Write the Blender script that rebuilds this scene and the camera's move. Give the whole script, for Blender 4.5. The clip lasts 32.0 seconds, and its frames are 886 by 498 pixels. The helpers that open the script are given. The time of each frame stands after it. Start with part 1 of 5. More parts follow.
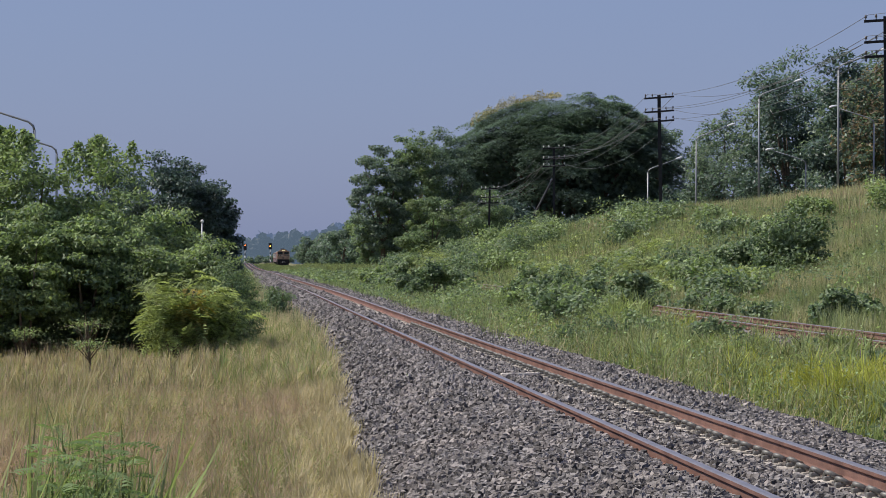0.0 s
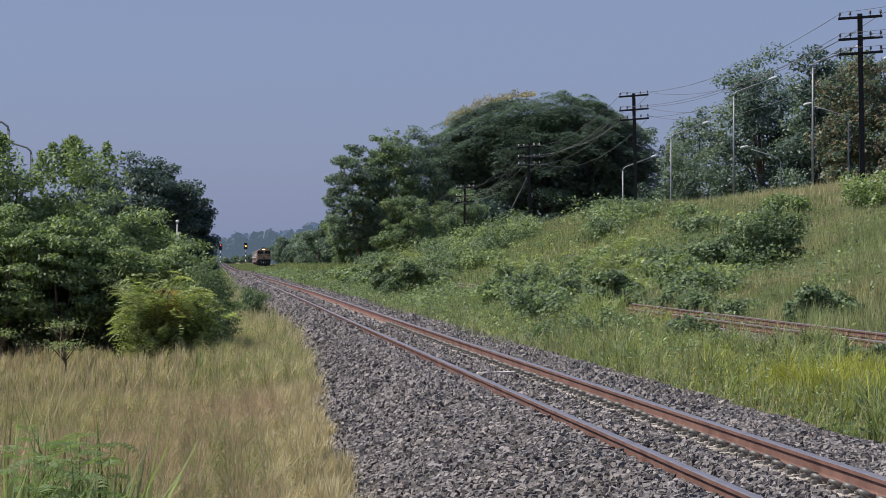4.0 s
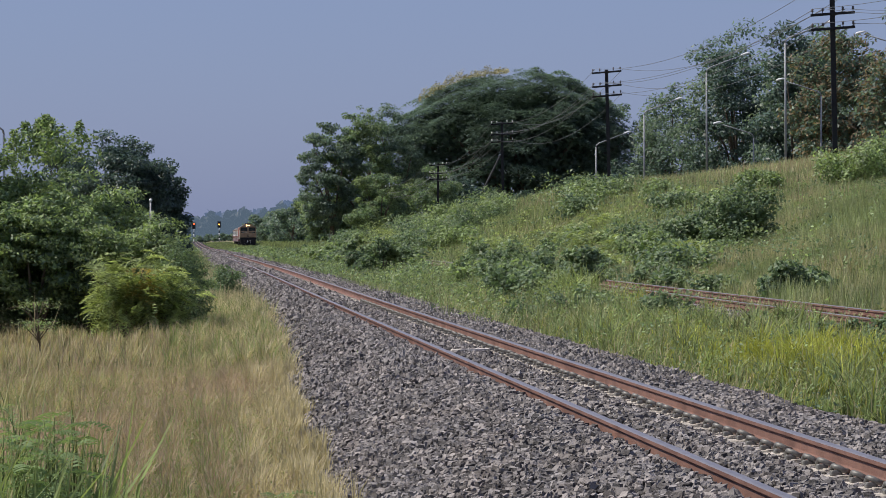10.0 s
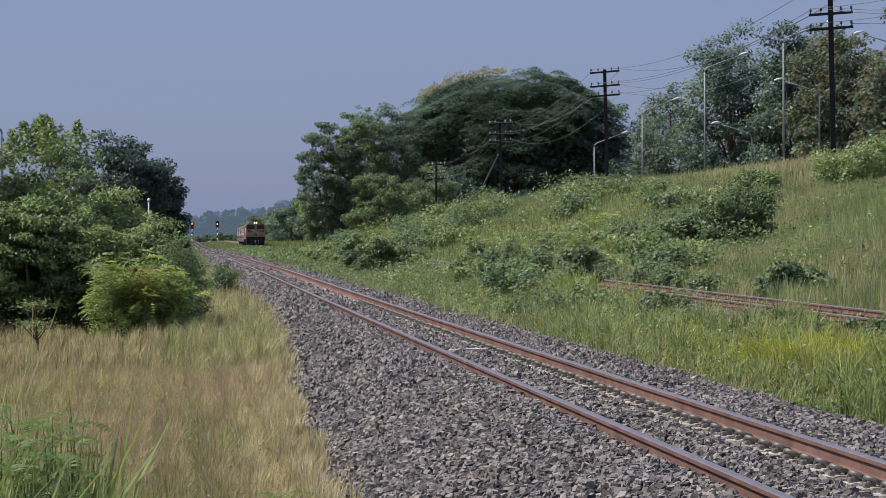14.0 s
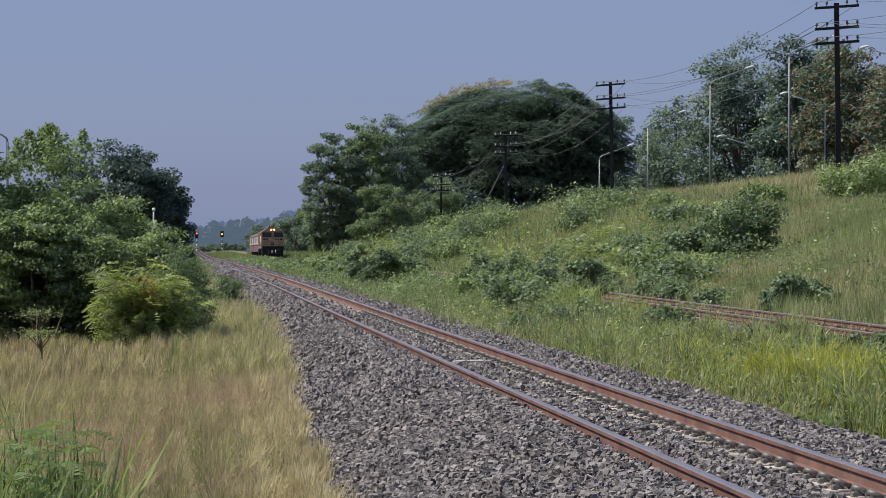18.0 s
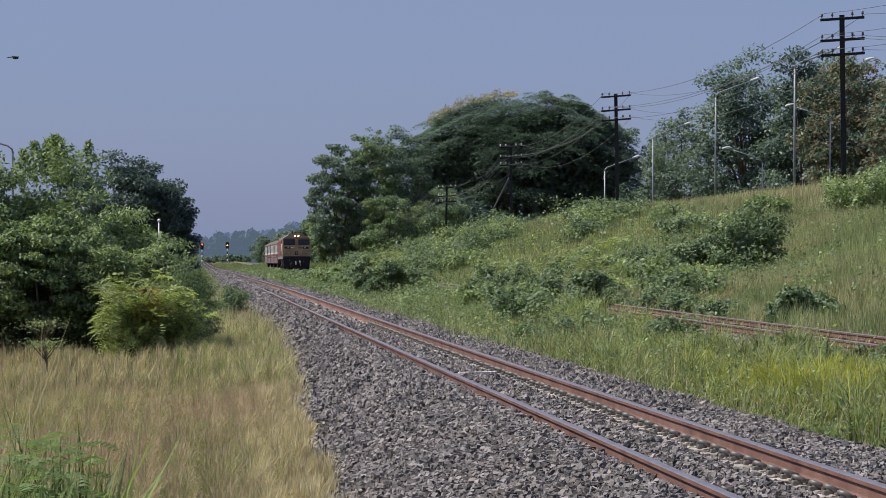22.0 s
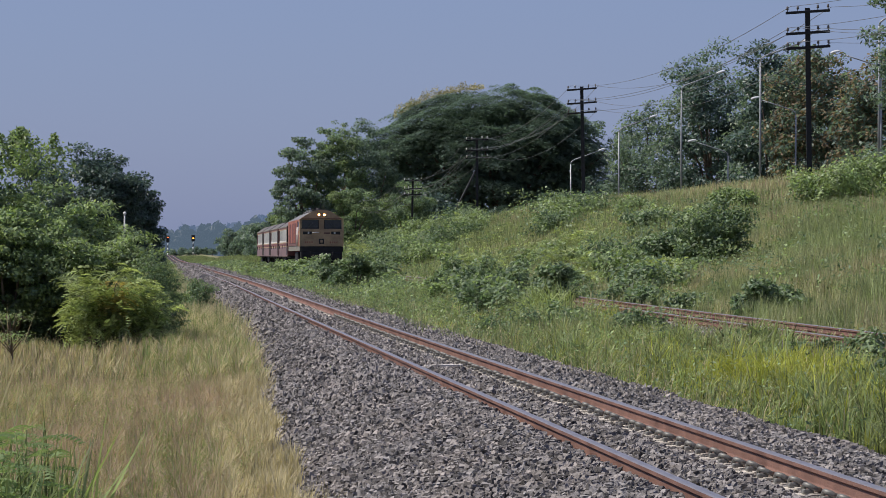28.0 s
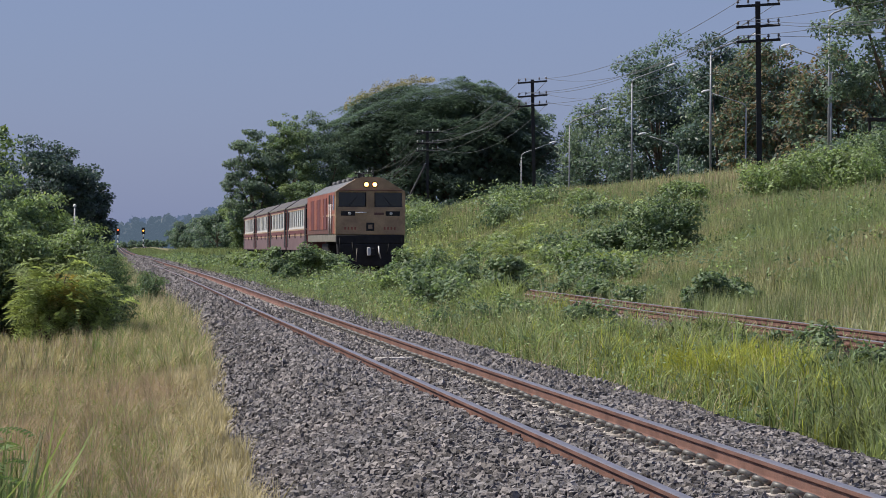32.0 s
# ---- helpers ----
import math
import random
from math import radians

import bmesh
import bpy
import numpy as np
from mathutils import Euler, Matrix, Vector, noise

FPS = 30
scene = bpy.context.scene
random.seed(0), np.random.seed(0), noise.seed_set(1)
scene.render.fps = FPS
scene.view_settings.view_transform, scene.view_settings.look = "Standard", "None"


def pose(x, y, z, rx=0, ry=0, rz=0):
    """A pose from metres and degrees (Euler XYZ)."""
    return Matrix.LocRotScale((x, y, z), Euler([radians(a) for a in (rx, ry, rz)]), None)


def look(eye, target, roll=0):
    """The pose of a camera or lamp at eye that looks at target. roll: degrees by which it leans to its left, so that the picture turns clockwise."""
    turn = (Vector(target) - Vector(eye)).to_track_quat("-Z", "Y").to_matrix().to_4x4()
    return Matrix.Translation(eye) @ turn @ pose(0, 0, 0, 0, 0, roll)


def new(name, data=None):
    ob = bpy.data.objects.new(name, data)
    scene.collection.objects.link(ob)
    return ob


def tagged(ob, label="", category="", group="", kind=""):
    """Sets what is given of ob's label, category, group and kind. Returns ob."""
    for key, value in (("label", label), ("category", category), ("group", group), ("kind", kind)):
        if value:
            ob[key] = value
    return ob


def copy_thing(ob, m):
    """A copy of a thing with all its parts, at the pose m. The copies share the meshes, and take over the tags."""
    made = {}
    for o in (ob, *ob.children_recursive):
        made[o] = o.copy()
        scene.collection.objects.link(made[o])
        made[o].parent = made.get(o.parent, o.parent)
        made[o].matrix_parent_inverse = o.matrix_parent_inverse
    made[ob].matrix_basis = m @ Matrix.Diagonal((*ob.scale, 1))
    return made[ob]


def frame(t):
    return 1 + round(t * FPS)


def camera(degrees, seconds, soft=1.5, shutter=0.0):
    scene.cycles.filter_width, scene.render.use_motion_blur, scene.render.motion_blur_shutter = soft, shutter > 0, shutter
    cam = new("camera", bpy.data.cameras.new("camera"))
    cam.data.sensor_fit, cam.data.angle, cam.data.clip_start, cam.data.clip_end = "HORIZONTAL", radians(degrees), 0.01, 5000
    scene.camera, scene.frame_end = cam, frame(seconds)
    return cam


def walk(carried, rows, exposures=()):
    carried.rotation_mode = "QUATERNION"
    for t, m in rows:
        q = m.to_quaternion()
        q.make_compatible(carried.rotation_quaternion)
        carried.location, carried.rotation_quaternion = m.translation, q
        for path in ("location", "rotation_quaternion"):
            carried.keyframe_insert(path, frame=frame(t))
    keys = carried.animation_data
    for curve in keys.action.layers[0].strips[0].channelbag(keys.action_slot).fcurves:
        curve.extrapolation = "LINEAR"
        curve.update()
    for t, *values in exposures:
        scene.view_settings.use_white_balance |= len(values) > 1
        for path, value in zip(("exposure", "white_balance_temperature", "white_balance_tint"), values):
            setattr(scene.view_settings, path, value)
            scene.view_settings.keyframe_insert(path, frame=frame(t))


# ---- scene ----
EXPOSURE, KELVIN, TINT = 0.32, 6200, 11
cam = camera(16.0, 32.0, soft=0.6)
EYE = (0.0, 0.0, 1.503)


def view(yaw, pitch, roll):
    """A pose of the hand-held camera, which stands still and only turns: degrees right of the track, up, and leaning."""
    a, b = radians(yaw), radians(pitch)
    way = Vector((math.sin(a) * math.cos(b), math.cos(a) * math.cos(b), math.sin(b)))
    return look(EYE, Vector(EYE) + 100 * way, roll)


walk(cam, [
    (0.0, view(3.983, 0.071, 0.291)),
    (0.5, view(4.061, 0.146, -0.126)),
    (1.0, view(4.150, 0.242, -0.064)),
    (1.5, view(4.213, 0.253, -0.017)),
    (2.0, view(4.273, 0.224, -0.045)),
    (2.5, view(4.272, 0.222, 0.061)),
    (3.0, view(4.285, 0.179, -0.255)),
    (3.5, view(4.343, 0.125, -0.051)),
    (5.5, view(4.663, -0.168, -0.084)),
    (6.0, view(4.796, -0.233, -0.127)),
    (6.5, view(4.909, -0.274, 0.242)),
    (7.0, view(4.996, -0.297, 0.149)),
    (7.5, view(5.000, -0.341, 0.047)),
    (8.0, view(4.992, -0.372, -0.110)),
    (8.5, view(5.017, -0.386, -0.078)),
    (9.0, view(4.978, -0.381, -0.224)),
    (9.5, view(4.916, -0.369, -0.261)),
    (10.0, view(4.907, -0.358, -0.278)),
    (10.5, view(4.901, -0.358, -0.126)),
    (11.0, view(4.860, -0.387, 0.011)),
    (11.5, view(4.895, -0.445, 0.027)),
    (12.0, view(4.911, -0.490, 0.059)),
    (12.5, view(4.927, -0.549, 0.218)),
    (13.0, view(4.917, -0.488, -0.156)),
    (13.5, view(4.924, -0.422, -0.282)),
    (14.0, view(4.940, -0.362, -0.271)),
    (14.5, view(4.979, -0.305, -0.094)),
    (16.5, view(4.992, -0.121, 0.257)),
    (17.0, view(4.985, -0.125, 0.363)),
    (17.5, view(4.937, -0.147, 0.414)),
    (18.0, view(4.857, -0.153, 0.136)),
    (18.5, view(4.764, -0.116, -0.066)),
    (19.0, view(4.716, -0.102, -0.139)),
    (19.5, view(4.707, -0.075, 0.097)),
    (20.0, view(4.703, -0.019, 0.001)),
    (20.5, view(4.658, 0.014, 0.095)),
    (21.0, view(4.615, 0.057, -0.149)),
    (21.5, view(4.697, 0.089, -0.023)),
    (22.0, view(4.762, 0.054, 0.200)),
    (22.5, view(4.841, 0.013, 0.262)),
    (23.0, view(4.907, -0.006, 0.442)),
    (23.5, view(4.967, -0.047, 0.215)),
    (24.0, view(5.060, -0.089, -0.084)),
    (24.5, view(5.100, -0.069, -0.161)),
    (25.0, view(5.176, 0.005, 0.126)),
    (25.5, view(5.191, 0.047, 0.131)),
    (27.5, view(5.289, 0.033, 0.056)),
    (28.0, view(5.380, -0.074, 0.192)),
    (28.5, view(5.454, -0.135, 0.332)),
    (29.0, view(5.539, -0.216, 0.234)),
    (29.5, view(5.648, -0.257, 0.459)),
    (30.0, view(5.769, -0.255, 0.430)),
    (30.5, view(5.917, -0.232, 0.127)),
    (31.0, view(6.013, -0.235, 0.425)),
    (31.5, view(6.147, -0.235, 0.487)),
    (32.0, view(6.279, -0.202, 0.247)),
], exposures=[(0.0, EXPOSURE, KELVIN, TINT), (32.0, EXPOSURE, KELVIN, TINT)])

# ---- daylight ----
SUN_WAY = Vector((-0.58, 0.01, 0.80)).normalized()      # towards the sun
world = bpy.data.worlds.new("sky")
scene.world = world
world.use_nodes = True
wn, wl = world.node_tree.nodes, world.node_tree.links
sky = wn.new("ShaderNodeTexSky")
sky.sky_type, sky.sun_disc = "NISHITA", False
sky.sun_elevation = math.asin(SUN_WAY.z)
sky.sun_rotation = math.atan2(SUN_WAY.x, SUN_WAY.y)
sky.air_density, sky.dust_density, sky.ozone_density, sky.altitude = 1.0, 1.0, 4.5, 0
# a milky haze evens the clear sky out
haze = wn.new("ShaderNodeMix")
haze.data_type, haze.clamp_factor = "RGBA", True
haze.inputs[0].default_value = 0.78
haze.inputs[7].default_value = (1.44, 1.72, 3.0, 1)
wl.new(sky.outputs[0], haze.inputs[6])
wn["Background"].inputs["Strength"].default_value = 0.111
wl.new(haze.outputs[2], wn["Background"].inputs["Color"])
sun_data = bpy.data.lights.new("sun", "SUN")
sun_data.energy, sun_data.angle, sun_data.color = 4.7, radians(0.55), (1.0, 0.92, 0.78)
sun = new("sun", sun_data)
sun.matrix_world = look((0, 0, 60), Vector((0, 0, 60)) - SUN_WAY)

# ---- materials ----
def material(name, colour, rough=0.8, vary=0.25, scale=2.0, bump=0.0, bump_scale=60.0, metal=0.0, island=0.0,
             thin=0.0, second=None, second_scale=0.3, spec=0.3, piece=0.0):
    """A surface with variation at two scales; second: a colour that takes over in patches; island: how far each
    blade or leaf differs; piece: how far each object differs; thin: the share of light that passes through."""
    m = bpy.data.materials.new(name)
    m.use_nodes = True
    n, l = m.node_tree.nodes, m.node_tree.links
    n.clear()
    out, bs = n.new("ShaderNodeOutputMaterial"), n.new("ShaderNodeBsdfPrincipled")
    bs.inputs["Roughness"].default_value, bs.inputs["Metallic"].default_value = rough, metal
    bs.inputs["Specular IOR Level"].default_value = spec
    co = n.new("ShaderNodeTexCoord")

    def wave(s, detail=4.0):
        t = n.new("ShaderNodeTexNoise")
        t.inputs["Scale"].default_value, t.inputs["Detail"].default_value = s, detail
        l.new(co.outputs["Object"], t.inputs["Vector"])
        return t.outputs["Fac"]

    def mix(kind, fac, a, b):
        x = n.new("ShaderNodeMix")
        x.data_type, x.blend_type = "RGBA", kind
        for value, socket in ((fac, x.inputs[0]), (a, x.inputs[6]), (b, x.inputs[7])):
            if isinstance(value, (int, float)):
                socket.default_value = value
            elif isinstance(value, tuple):
                socket.default_value = (*value, 1)
            else:
                l.new(value, socket)
        return x.outputs[2]

    def span(value, low, high, a=0.3, b=0.7):
        r = n.new("ShaderNodeMapRange")
        for i, v in zip((1, 2, 3, 4), (a, b, low, high)):
            r.inputs[i].default_value = v
        l.new(value, r.inputs[0])
        return r.outputs[0]

    def grey(value):
        c = n.new("ShaderNodeCombineColor")
        for i in range(3):
            l.new(value, c.inputs[i])
        return c.outputs[0]

    col = tuple(colour)
    if second:
        col = mix("MIX", span(wave(second_scale, 3.0), 0.0, 1.0, 0.42, 0.6), col, tuple(second))
    fine = wave(scale)
    col = mix("MULTIPLY", 1.0, col, grey(span(fine, 1 - vary, 1 + vary)))
    if bump_scale and vary:
        col = mix("MULTIPLY", 1.0, col, grey(span(wave(scale * 9), 1 - vary * 0.5, 1 + vary * 0.5)))
    if island:
        g = n.new("ShaderNodeNewGeometry")
        col = mix("MULTIPLY", 1.0, col, grey(span(g.outputs["Random Per Island"], 1 - island, 1 + island, 0.0, 1.0)))
    if piece:
        g = n.new("ShaderNodeObjectInfo")
        col = mix("MULTIPLY", 1.0, col, grey(span(g.outputs["Random"], 1 - piece, 1 + piece, 0.0, 1.0)))
    if isinstance(col, tuple):
        bs.inputs["Base Color"].default_value = (*col, 1)
    else:
        l.new(col, bs.inputs["Base Color"])
    if bump:
        b = n.new("ShaderNodeBump")
        b.inputs["Strength"].default_value, b.inputs["Distance"].default_value = bump, 0.02
        l.new(wave(bump_scale), b.inputs["Height"])
        l.new(b.outputs[0], bs.inputs["Normal"])
    if thin:
        tr, sh = n.new("ShaderNodeBsdfTranslucent"), n.new("ShaderNodeMixShader")
        l.new(mix("MULTIPLY", 1.0, col, (1.15, 1.17, 0.75)), tr.inputs["Color"])
        sh.inputs[0].default_value = thin
        l.new(bs.outputs[0], sh.inputs[1]), l.new(tr.outputs[0], sh.inputs[2])
        l.new(sh.outputs[0], out.inputs[0])
    else:
        l.new(bs.outputs[0], out.inputs[0])
    return m


def glow(name, colour, strength, body=1.0):
    m = bpy.data.materials.new(name)
    m.use_nodes = True
    b = m.node_tree.nodes["Principled BSDF"]
    b.inputs["Base Color"].default_value = (*[c * body for c in colour], 1)
    b.inputs["Specular IOR Level"].default_value = 0.1
    b.inputs["Emission Color"].default_value = (*colour, 1)
    b.inputs["Emission Strength"].default_value = strength
    return m


SOIL = material("soil", (0.13, 0.14, 0.065), 0.95, 0.3, 1.2, 0.6, 40, second=(0.17, 0.135, 0.075), second_scale=0.12)
# near-black bed: the shade in the gaps between stones, put into its colour
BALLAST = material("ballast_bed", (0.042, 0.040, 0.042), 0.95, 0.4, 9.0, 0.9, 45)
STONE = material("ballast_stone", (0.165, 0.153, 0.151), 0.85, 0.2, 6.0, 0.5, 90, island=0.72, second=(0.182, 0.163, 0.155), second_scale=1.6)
RUST = material("rusty_rail", (0.195, 0.108, 0.084), 0.7, 0.2, 3.0, 0.3, 80, metal=0.15, second=(0.15, 0.08, 0.062), second_scale=1.2)
RAILTOP = material("worn_railhead", (0.30, 0.275, 0.28), 0.38, 0.12, 5.0, metal=0.7)
CONCRETE = material("sleeper_concrete", (0.36, 0.325, 0.285), 0.9, 0.4, 9.0, 0.5, 60, piece=0.15)
CLIPSTEEL = material("clip_steel", (0.16, 0.155, 0.145), 0.5, 0.3, 30, metal=0.3)
DRYGRASS = material("dry_grass", (0.43, 0.365, 0.215), 0.75, 0.2, 0.5, island=0.25, thin=0.35, second=(0.33, 0.315, 0.155), second_scale=0.35)
PINKGRASS = material("seeding_grass", (0.38, 0.29, 0.21), 0.8, 0.2, 0.5, island=0.25, thin=0.35)
PALEGRASS = material("bleached_grass", (0.48, 0.41, 0.265), 0.75, 0.2, 0.6, island=0.22, thin=0.35)
OLIVEGRASS = material("olive_grass", (0.215, 0.27, 0.10), 0.7, 0.25, 0.5, island=0.3, thin=0.4)
GREENGRASS = material("green_grass", (0.208, 0.262, 0.12), 0.6, 0.25, 0.5, island=0.6, thin=0.45, second=(0.225, 0.26, 0.12), second_scale=0.3)
LIMEGRASS = material("lime_grass", (0.35, 0.37, 0.075), 0.6, 0.25, 0.8, island=0.35, thin=0.45)
BANKGRASS = material("bank_grass", (0.305, 0.352, 0.18), 0.7, 0.25, 0.25, island=0.28, thin=0.40, second=(0.41, 0.375, 0.235), second_scale=0.16)
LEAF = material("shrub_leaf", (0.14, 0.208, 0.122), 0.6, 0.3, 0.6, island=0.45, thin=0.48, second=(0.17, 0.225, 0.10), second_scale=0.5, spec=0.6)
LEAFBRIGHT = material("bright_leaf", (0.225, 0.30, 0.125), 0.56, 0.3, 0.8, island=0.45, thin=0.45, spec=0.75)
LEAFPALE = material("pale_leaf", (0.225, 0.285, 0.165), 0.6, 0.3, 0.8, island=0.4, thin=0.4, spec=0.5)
# the bluish tint of the next three leaves holds some of the distance's haze
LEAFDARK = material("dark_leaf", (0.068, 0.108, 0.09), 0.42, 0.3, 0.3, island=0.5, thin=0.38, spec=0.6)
LEAFTREE = material("tree_leaf", (0.135, 0.20, 0.165), 0.5, 0.3, 0.12, island=0.45, thin=0.55, second=(0.135, 0.18, 0.12), second_scale=0.06, spec=0.75)
LEAFRAIN = material("rain_tree_leaf", (0.128, 0.185, 0.158), 0.5, 0.3, 0.12, island=0.3, thin=0.5, second=(0.112, 0.168, 0.13), second_scale=0.1, spec=0.7)
LEAFDRY = material("browning_leaf", (0.19, 0.15, 0.10), 0.7, 0.3, 0.5, island=0.4, thin=0.40)
BLOSSOM = material("yellow_blossom", (0.31, 0.28, 0.155), 0.7, 0.2, 0.5, island=0.3, thin=0.3)
LEAFYELLOW = material("yellowing_leaf", (0.36, 0.30, 0.09), 0.65, 0.2, 1.0, island=0.3, thin=0.40)
RUSTSLEEPER = material("rusty_sleeper", (0.20, 0.125, 0.10), 0.85, 0.3, 8.0, 0.4, 50, piece=0.2)
FERN = material("fern_leaf", (0.14, 0.20, 0.085), 0.6, 0.25, 3.0, island=0.4, thin=0.45)
FEATHER = material("feathery_leaf", (0.29, 0.35, 0.14), 0.6, 0.25, 0.9, island=0.45, thin=0.45, spec=0.5)
PALEWOOD = material("weathered_board", (0.5, 0.46, 0.42), 0.85, 0.25, 12.0, 0.3, 90)
BARK = material("bark", (0.13, 0.10, 0.075), 0.9, 0.3, 4.0, 0.8, 20)
STALK = material("green_stalk", (0.11, 0.14, 0.04), 0.7, 0.2, 6.0)
POLEIRON = material("tarred_iron", (0.016, 0.016, 0.018), 0.6, 0.3, 5.0, 0.3, 60)
PORCELAIN = material("porcelain", (0.10, 0.085, 0.08), 0.3, 0.1, 20, spec=0.5)
GALV = material("galvanised_steel", (0.25, 0.26, 0.275), 0.5, 0.12, 3.0, metal=0.3)
LAMPSHELL = material("lamp_shell", (0.50, 0.51, 0.53), 0.45, 0.08, 6.0)
WIRE = material("weathered_wire", (0.16, 0.16, 0.165), 0.5, 0.1, 3.0, metal=0.5)
ASPHALT = material("asphalt", (0.055, 0.054, 0.053), 0.9, 0.2, 3.0, 0.5, 80)
WHITEPAINT = material("white_paint", (0.75, 0.74, 0.71), 0.6, 0.12, 4.0)
BLACKPAINT = material("black_paint", (0.02, 0.02, 0.02), 0.5, 0.2, 4.0)
YELLOWLOCO = material("loco_yellow", (0.37, 0.25, 0.14), 0.5, 0.2, 2.5, 0.1, 30, spec=0.45, second=(0.29, 0.195, 0.115), second_scale=1.6)
ORANGELOCO = material("loco_orange", (0.30, 0.098, 0.06), 0.5, 0.22, 2.0, spec=0.4, second=(0.22, 0.075, 0.05), second_scale=1.2)
BROWNLOCO = material("loco_brown", (0.13, 0.06, 0.05), 0.55, 0.25, 2.0, spec=0.4)
LOCODARK = material("underframe_black", (0.018, 0.017, 0.018), 0.7, 0.3, 4.0, 0.3, 30)
LOCOGREY = material("roof_grey", (0.17, 0.17, 0.17), 0.55, 0.25, 2.0, second=(0.12, 0.118, 0.115), second_scale=0.8)
COACHROOF = material("coach_roof", (0.095, 0.09, 0.09), 0.6, 0.25, 1.5, second=(0.12, 0.105, 0.09), second_scale=0.5)
LOCOSILL = material("sill_grey", (0.19, 0.175, 0.15), 0.6, 0.2, 3.0)
GLASSDARK = material("cab_glass", (0.012, 0.016, 0.022), 0.12, 0.0, 2.0, spec=0.6)
CREAM = material("coach_cream", (0.36, 0.25, 0.165), 0.55, 0.12, 2.0)
MAROON = material("coach_maroon", (0.14, 0.05, 0.05), 0.55, 0.18, 2.0)
MAUVE = material("coach_lower", (0.165, 0.108, 0.115), 0.6, 0.2, 1.5)
SHUTTER = material("window_shutter", (0.55, 0.54, 0.52), 0.5, 0.12, 6.0)
INTERIOR = material("coach_window_dark", (0.035, 0.035, 0.04), 0.95, 0.2, 3.0, spec=0.03)
HEADLAMP = glow("headlamp_glow", (1.0, 0.62, 0.24), 13.0)
LAMPGLOW = glow("headlamp_reflector", (1.0, 0.42, 0.13), 1.3)
REDLIGHT = glow("signal_red", (1.0, 0.12, 0.03), 4.0)
AMBER = glow("signal_amber", (1.0, 0.36, 0.05), 3.0)
# aerial haze is put into these two as a bluish glow
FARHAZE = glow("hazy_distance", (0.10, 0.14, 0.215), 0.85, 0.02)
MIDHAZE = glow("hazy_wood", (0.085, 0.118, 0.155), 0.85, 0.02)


# ---- makers ----
def grid_mesh(name, verts, faces, mats, smooth=False, index=None):
    """One mesh from arrays: verts n x 3, faces m x 3 or m x 4."""
    me = bpy.data.meshes.new(name)
    v, f = np.asarray(verts, np.float32), np.asarray(faces, np.int32)
    me.vertices.add(len(v))
    me.vertices.foreach_set("co", v.ravel())
    me.loops.add(f.size)
    me.loops.foreach_set("vertex_index", f.ravel())
    me.polygons.add(len(f))
    me.polygons.foreach_set("loop_start", np.arange(0, f.size, f.shape[1], dtype=np.int32))
    for m in mats if isinstance(mats, (list, tuple)) else [mats]:
        me.materials.append(m)
    if index is not None:
        me.polygons.foreach_set("material_index", np.asarray(index, np.int32))
    me.polygons.foreach_set("use_smooth", np.full(len(f), smooth))
    me.update(calc_edges=True)
    return me


def part(name, data, mat=None, parent=None, label=""):
    """Links a bmesh or a mesh as one object, under parent if there is one."""
    if isinstance(data, bmesh.types.BMesh):
        me = bpy.data.meshes.new(name)
        data.to_mesh(me)
        data.free()
        data = me
    if mat is not None and not data.materials:
        data.materials.append(mat)
    ob = new(name, data)
    ob.parent = parent
    return tagged(ob, label)


def thing(name, label, category, m=None, group="", kind=""):
    ob = tagged(new(name), label, category, group, kind)
    if m is not None:
        ob.matrix_world = m
    return ob


def box(bm, lo, hi, bevel=0.0, taper=1.0):
    """A block from lo to hi; taper narrows its top."""
    lo, hi = Vector(lo), Vector(hi)
    r = bmesh.ops.create_cube(bm, size=1.0)
    c, s = (lo + hi) / 2, hi - lo
    for v in r["verts"]:
        k = taper if v.co.z > 0 else 1.0
        v.co = Vector((c.x + v.co.x * s.x * k, c.y + v.co.y * s.y * k, c.z + v.co.z * s.z))
    if bevel:
        es = list({e for v in r["verts"] for e in v.link_edges})
        bmesh.ops.bevel(bm, geom=es, offset=bevel, segments=2, affect="EDGES", profile=0.5)
    return bm


def block(lo, hi, bevel=0.0, taper=1.0):
    return box(bmesh.new(), lo, hi, bevel, taper)


def tube(bm, points, radii, sides=7):
    """A bent, tapered tube through points."""
    rings = []
    pts = [Vector(p) for p in points]
    for i, p in enumerate(pts):
        way = (pts[min(i + 1, len(pts) - 1)] - pts[max(i - 1, 0)]).normalized()
        side = way.orthogonal().normalized()
        up = way.cross(side)
        r = radii[i] if isinstance(radii, (list, tuple)) else radii
        rings.append([bm.verts.new(p + r * (math.cos(2 * math.pi * k / sides) * side + math.sin(2 * math.pi * k / sides) * up))
                      for k in range(sides)])
    for a, b in zip(rings, rings[1:]):
        # keep the rings from twisting against each other
        k0 = min(range(sides), key=lambda k: (b[k].co - a[0].co - (pts[rings.index(b)] - pts[rings.index(a)])).length)
        b[:] = b[k0:] + b[:k0]
        for k in range(sides):
            bm.faces.new((a[k], a[(k + 1) % sides], b[(k + 1) % sides], b[k]))
    for ring in (rings[0], rings[-1]):
        if len(set(ring)) > 2:
            bm.faces.new(ring)
    bmesh.ops.recalc_face_normals(bm, faces=bm.faces[:])
    for f in bm.faces:
        f.smooth = len(f.verts) == 4
    return bm


def pipe(points, radii, sides=7):
    return tube(bmesh.new(), points, radii, sides)


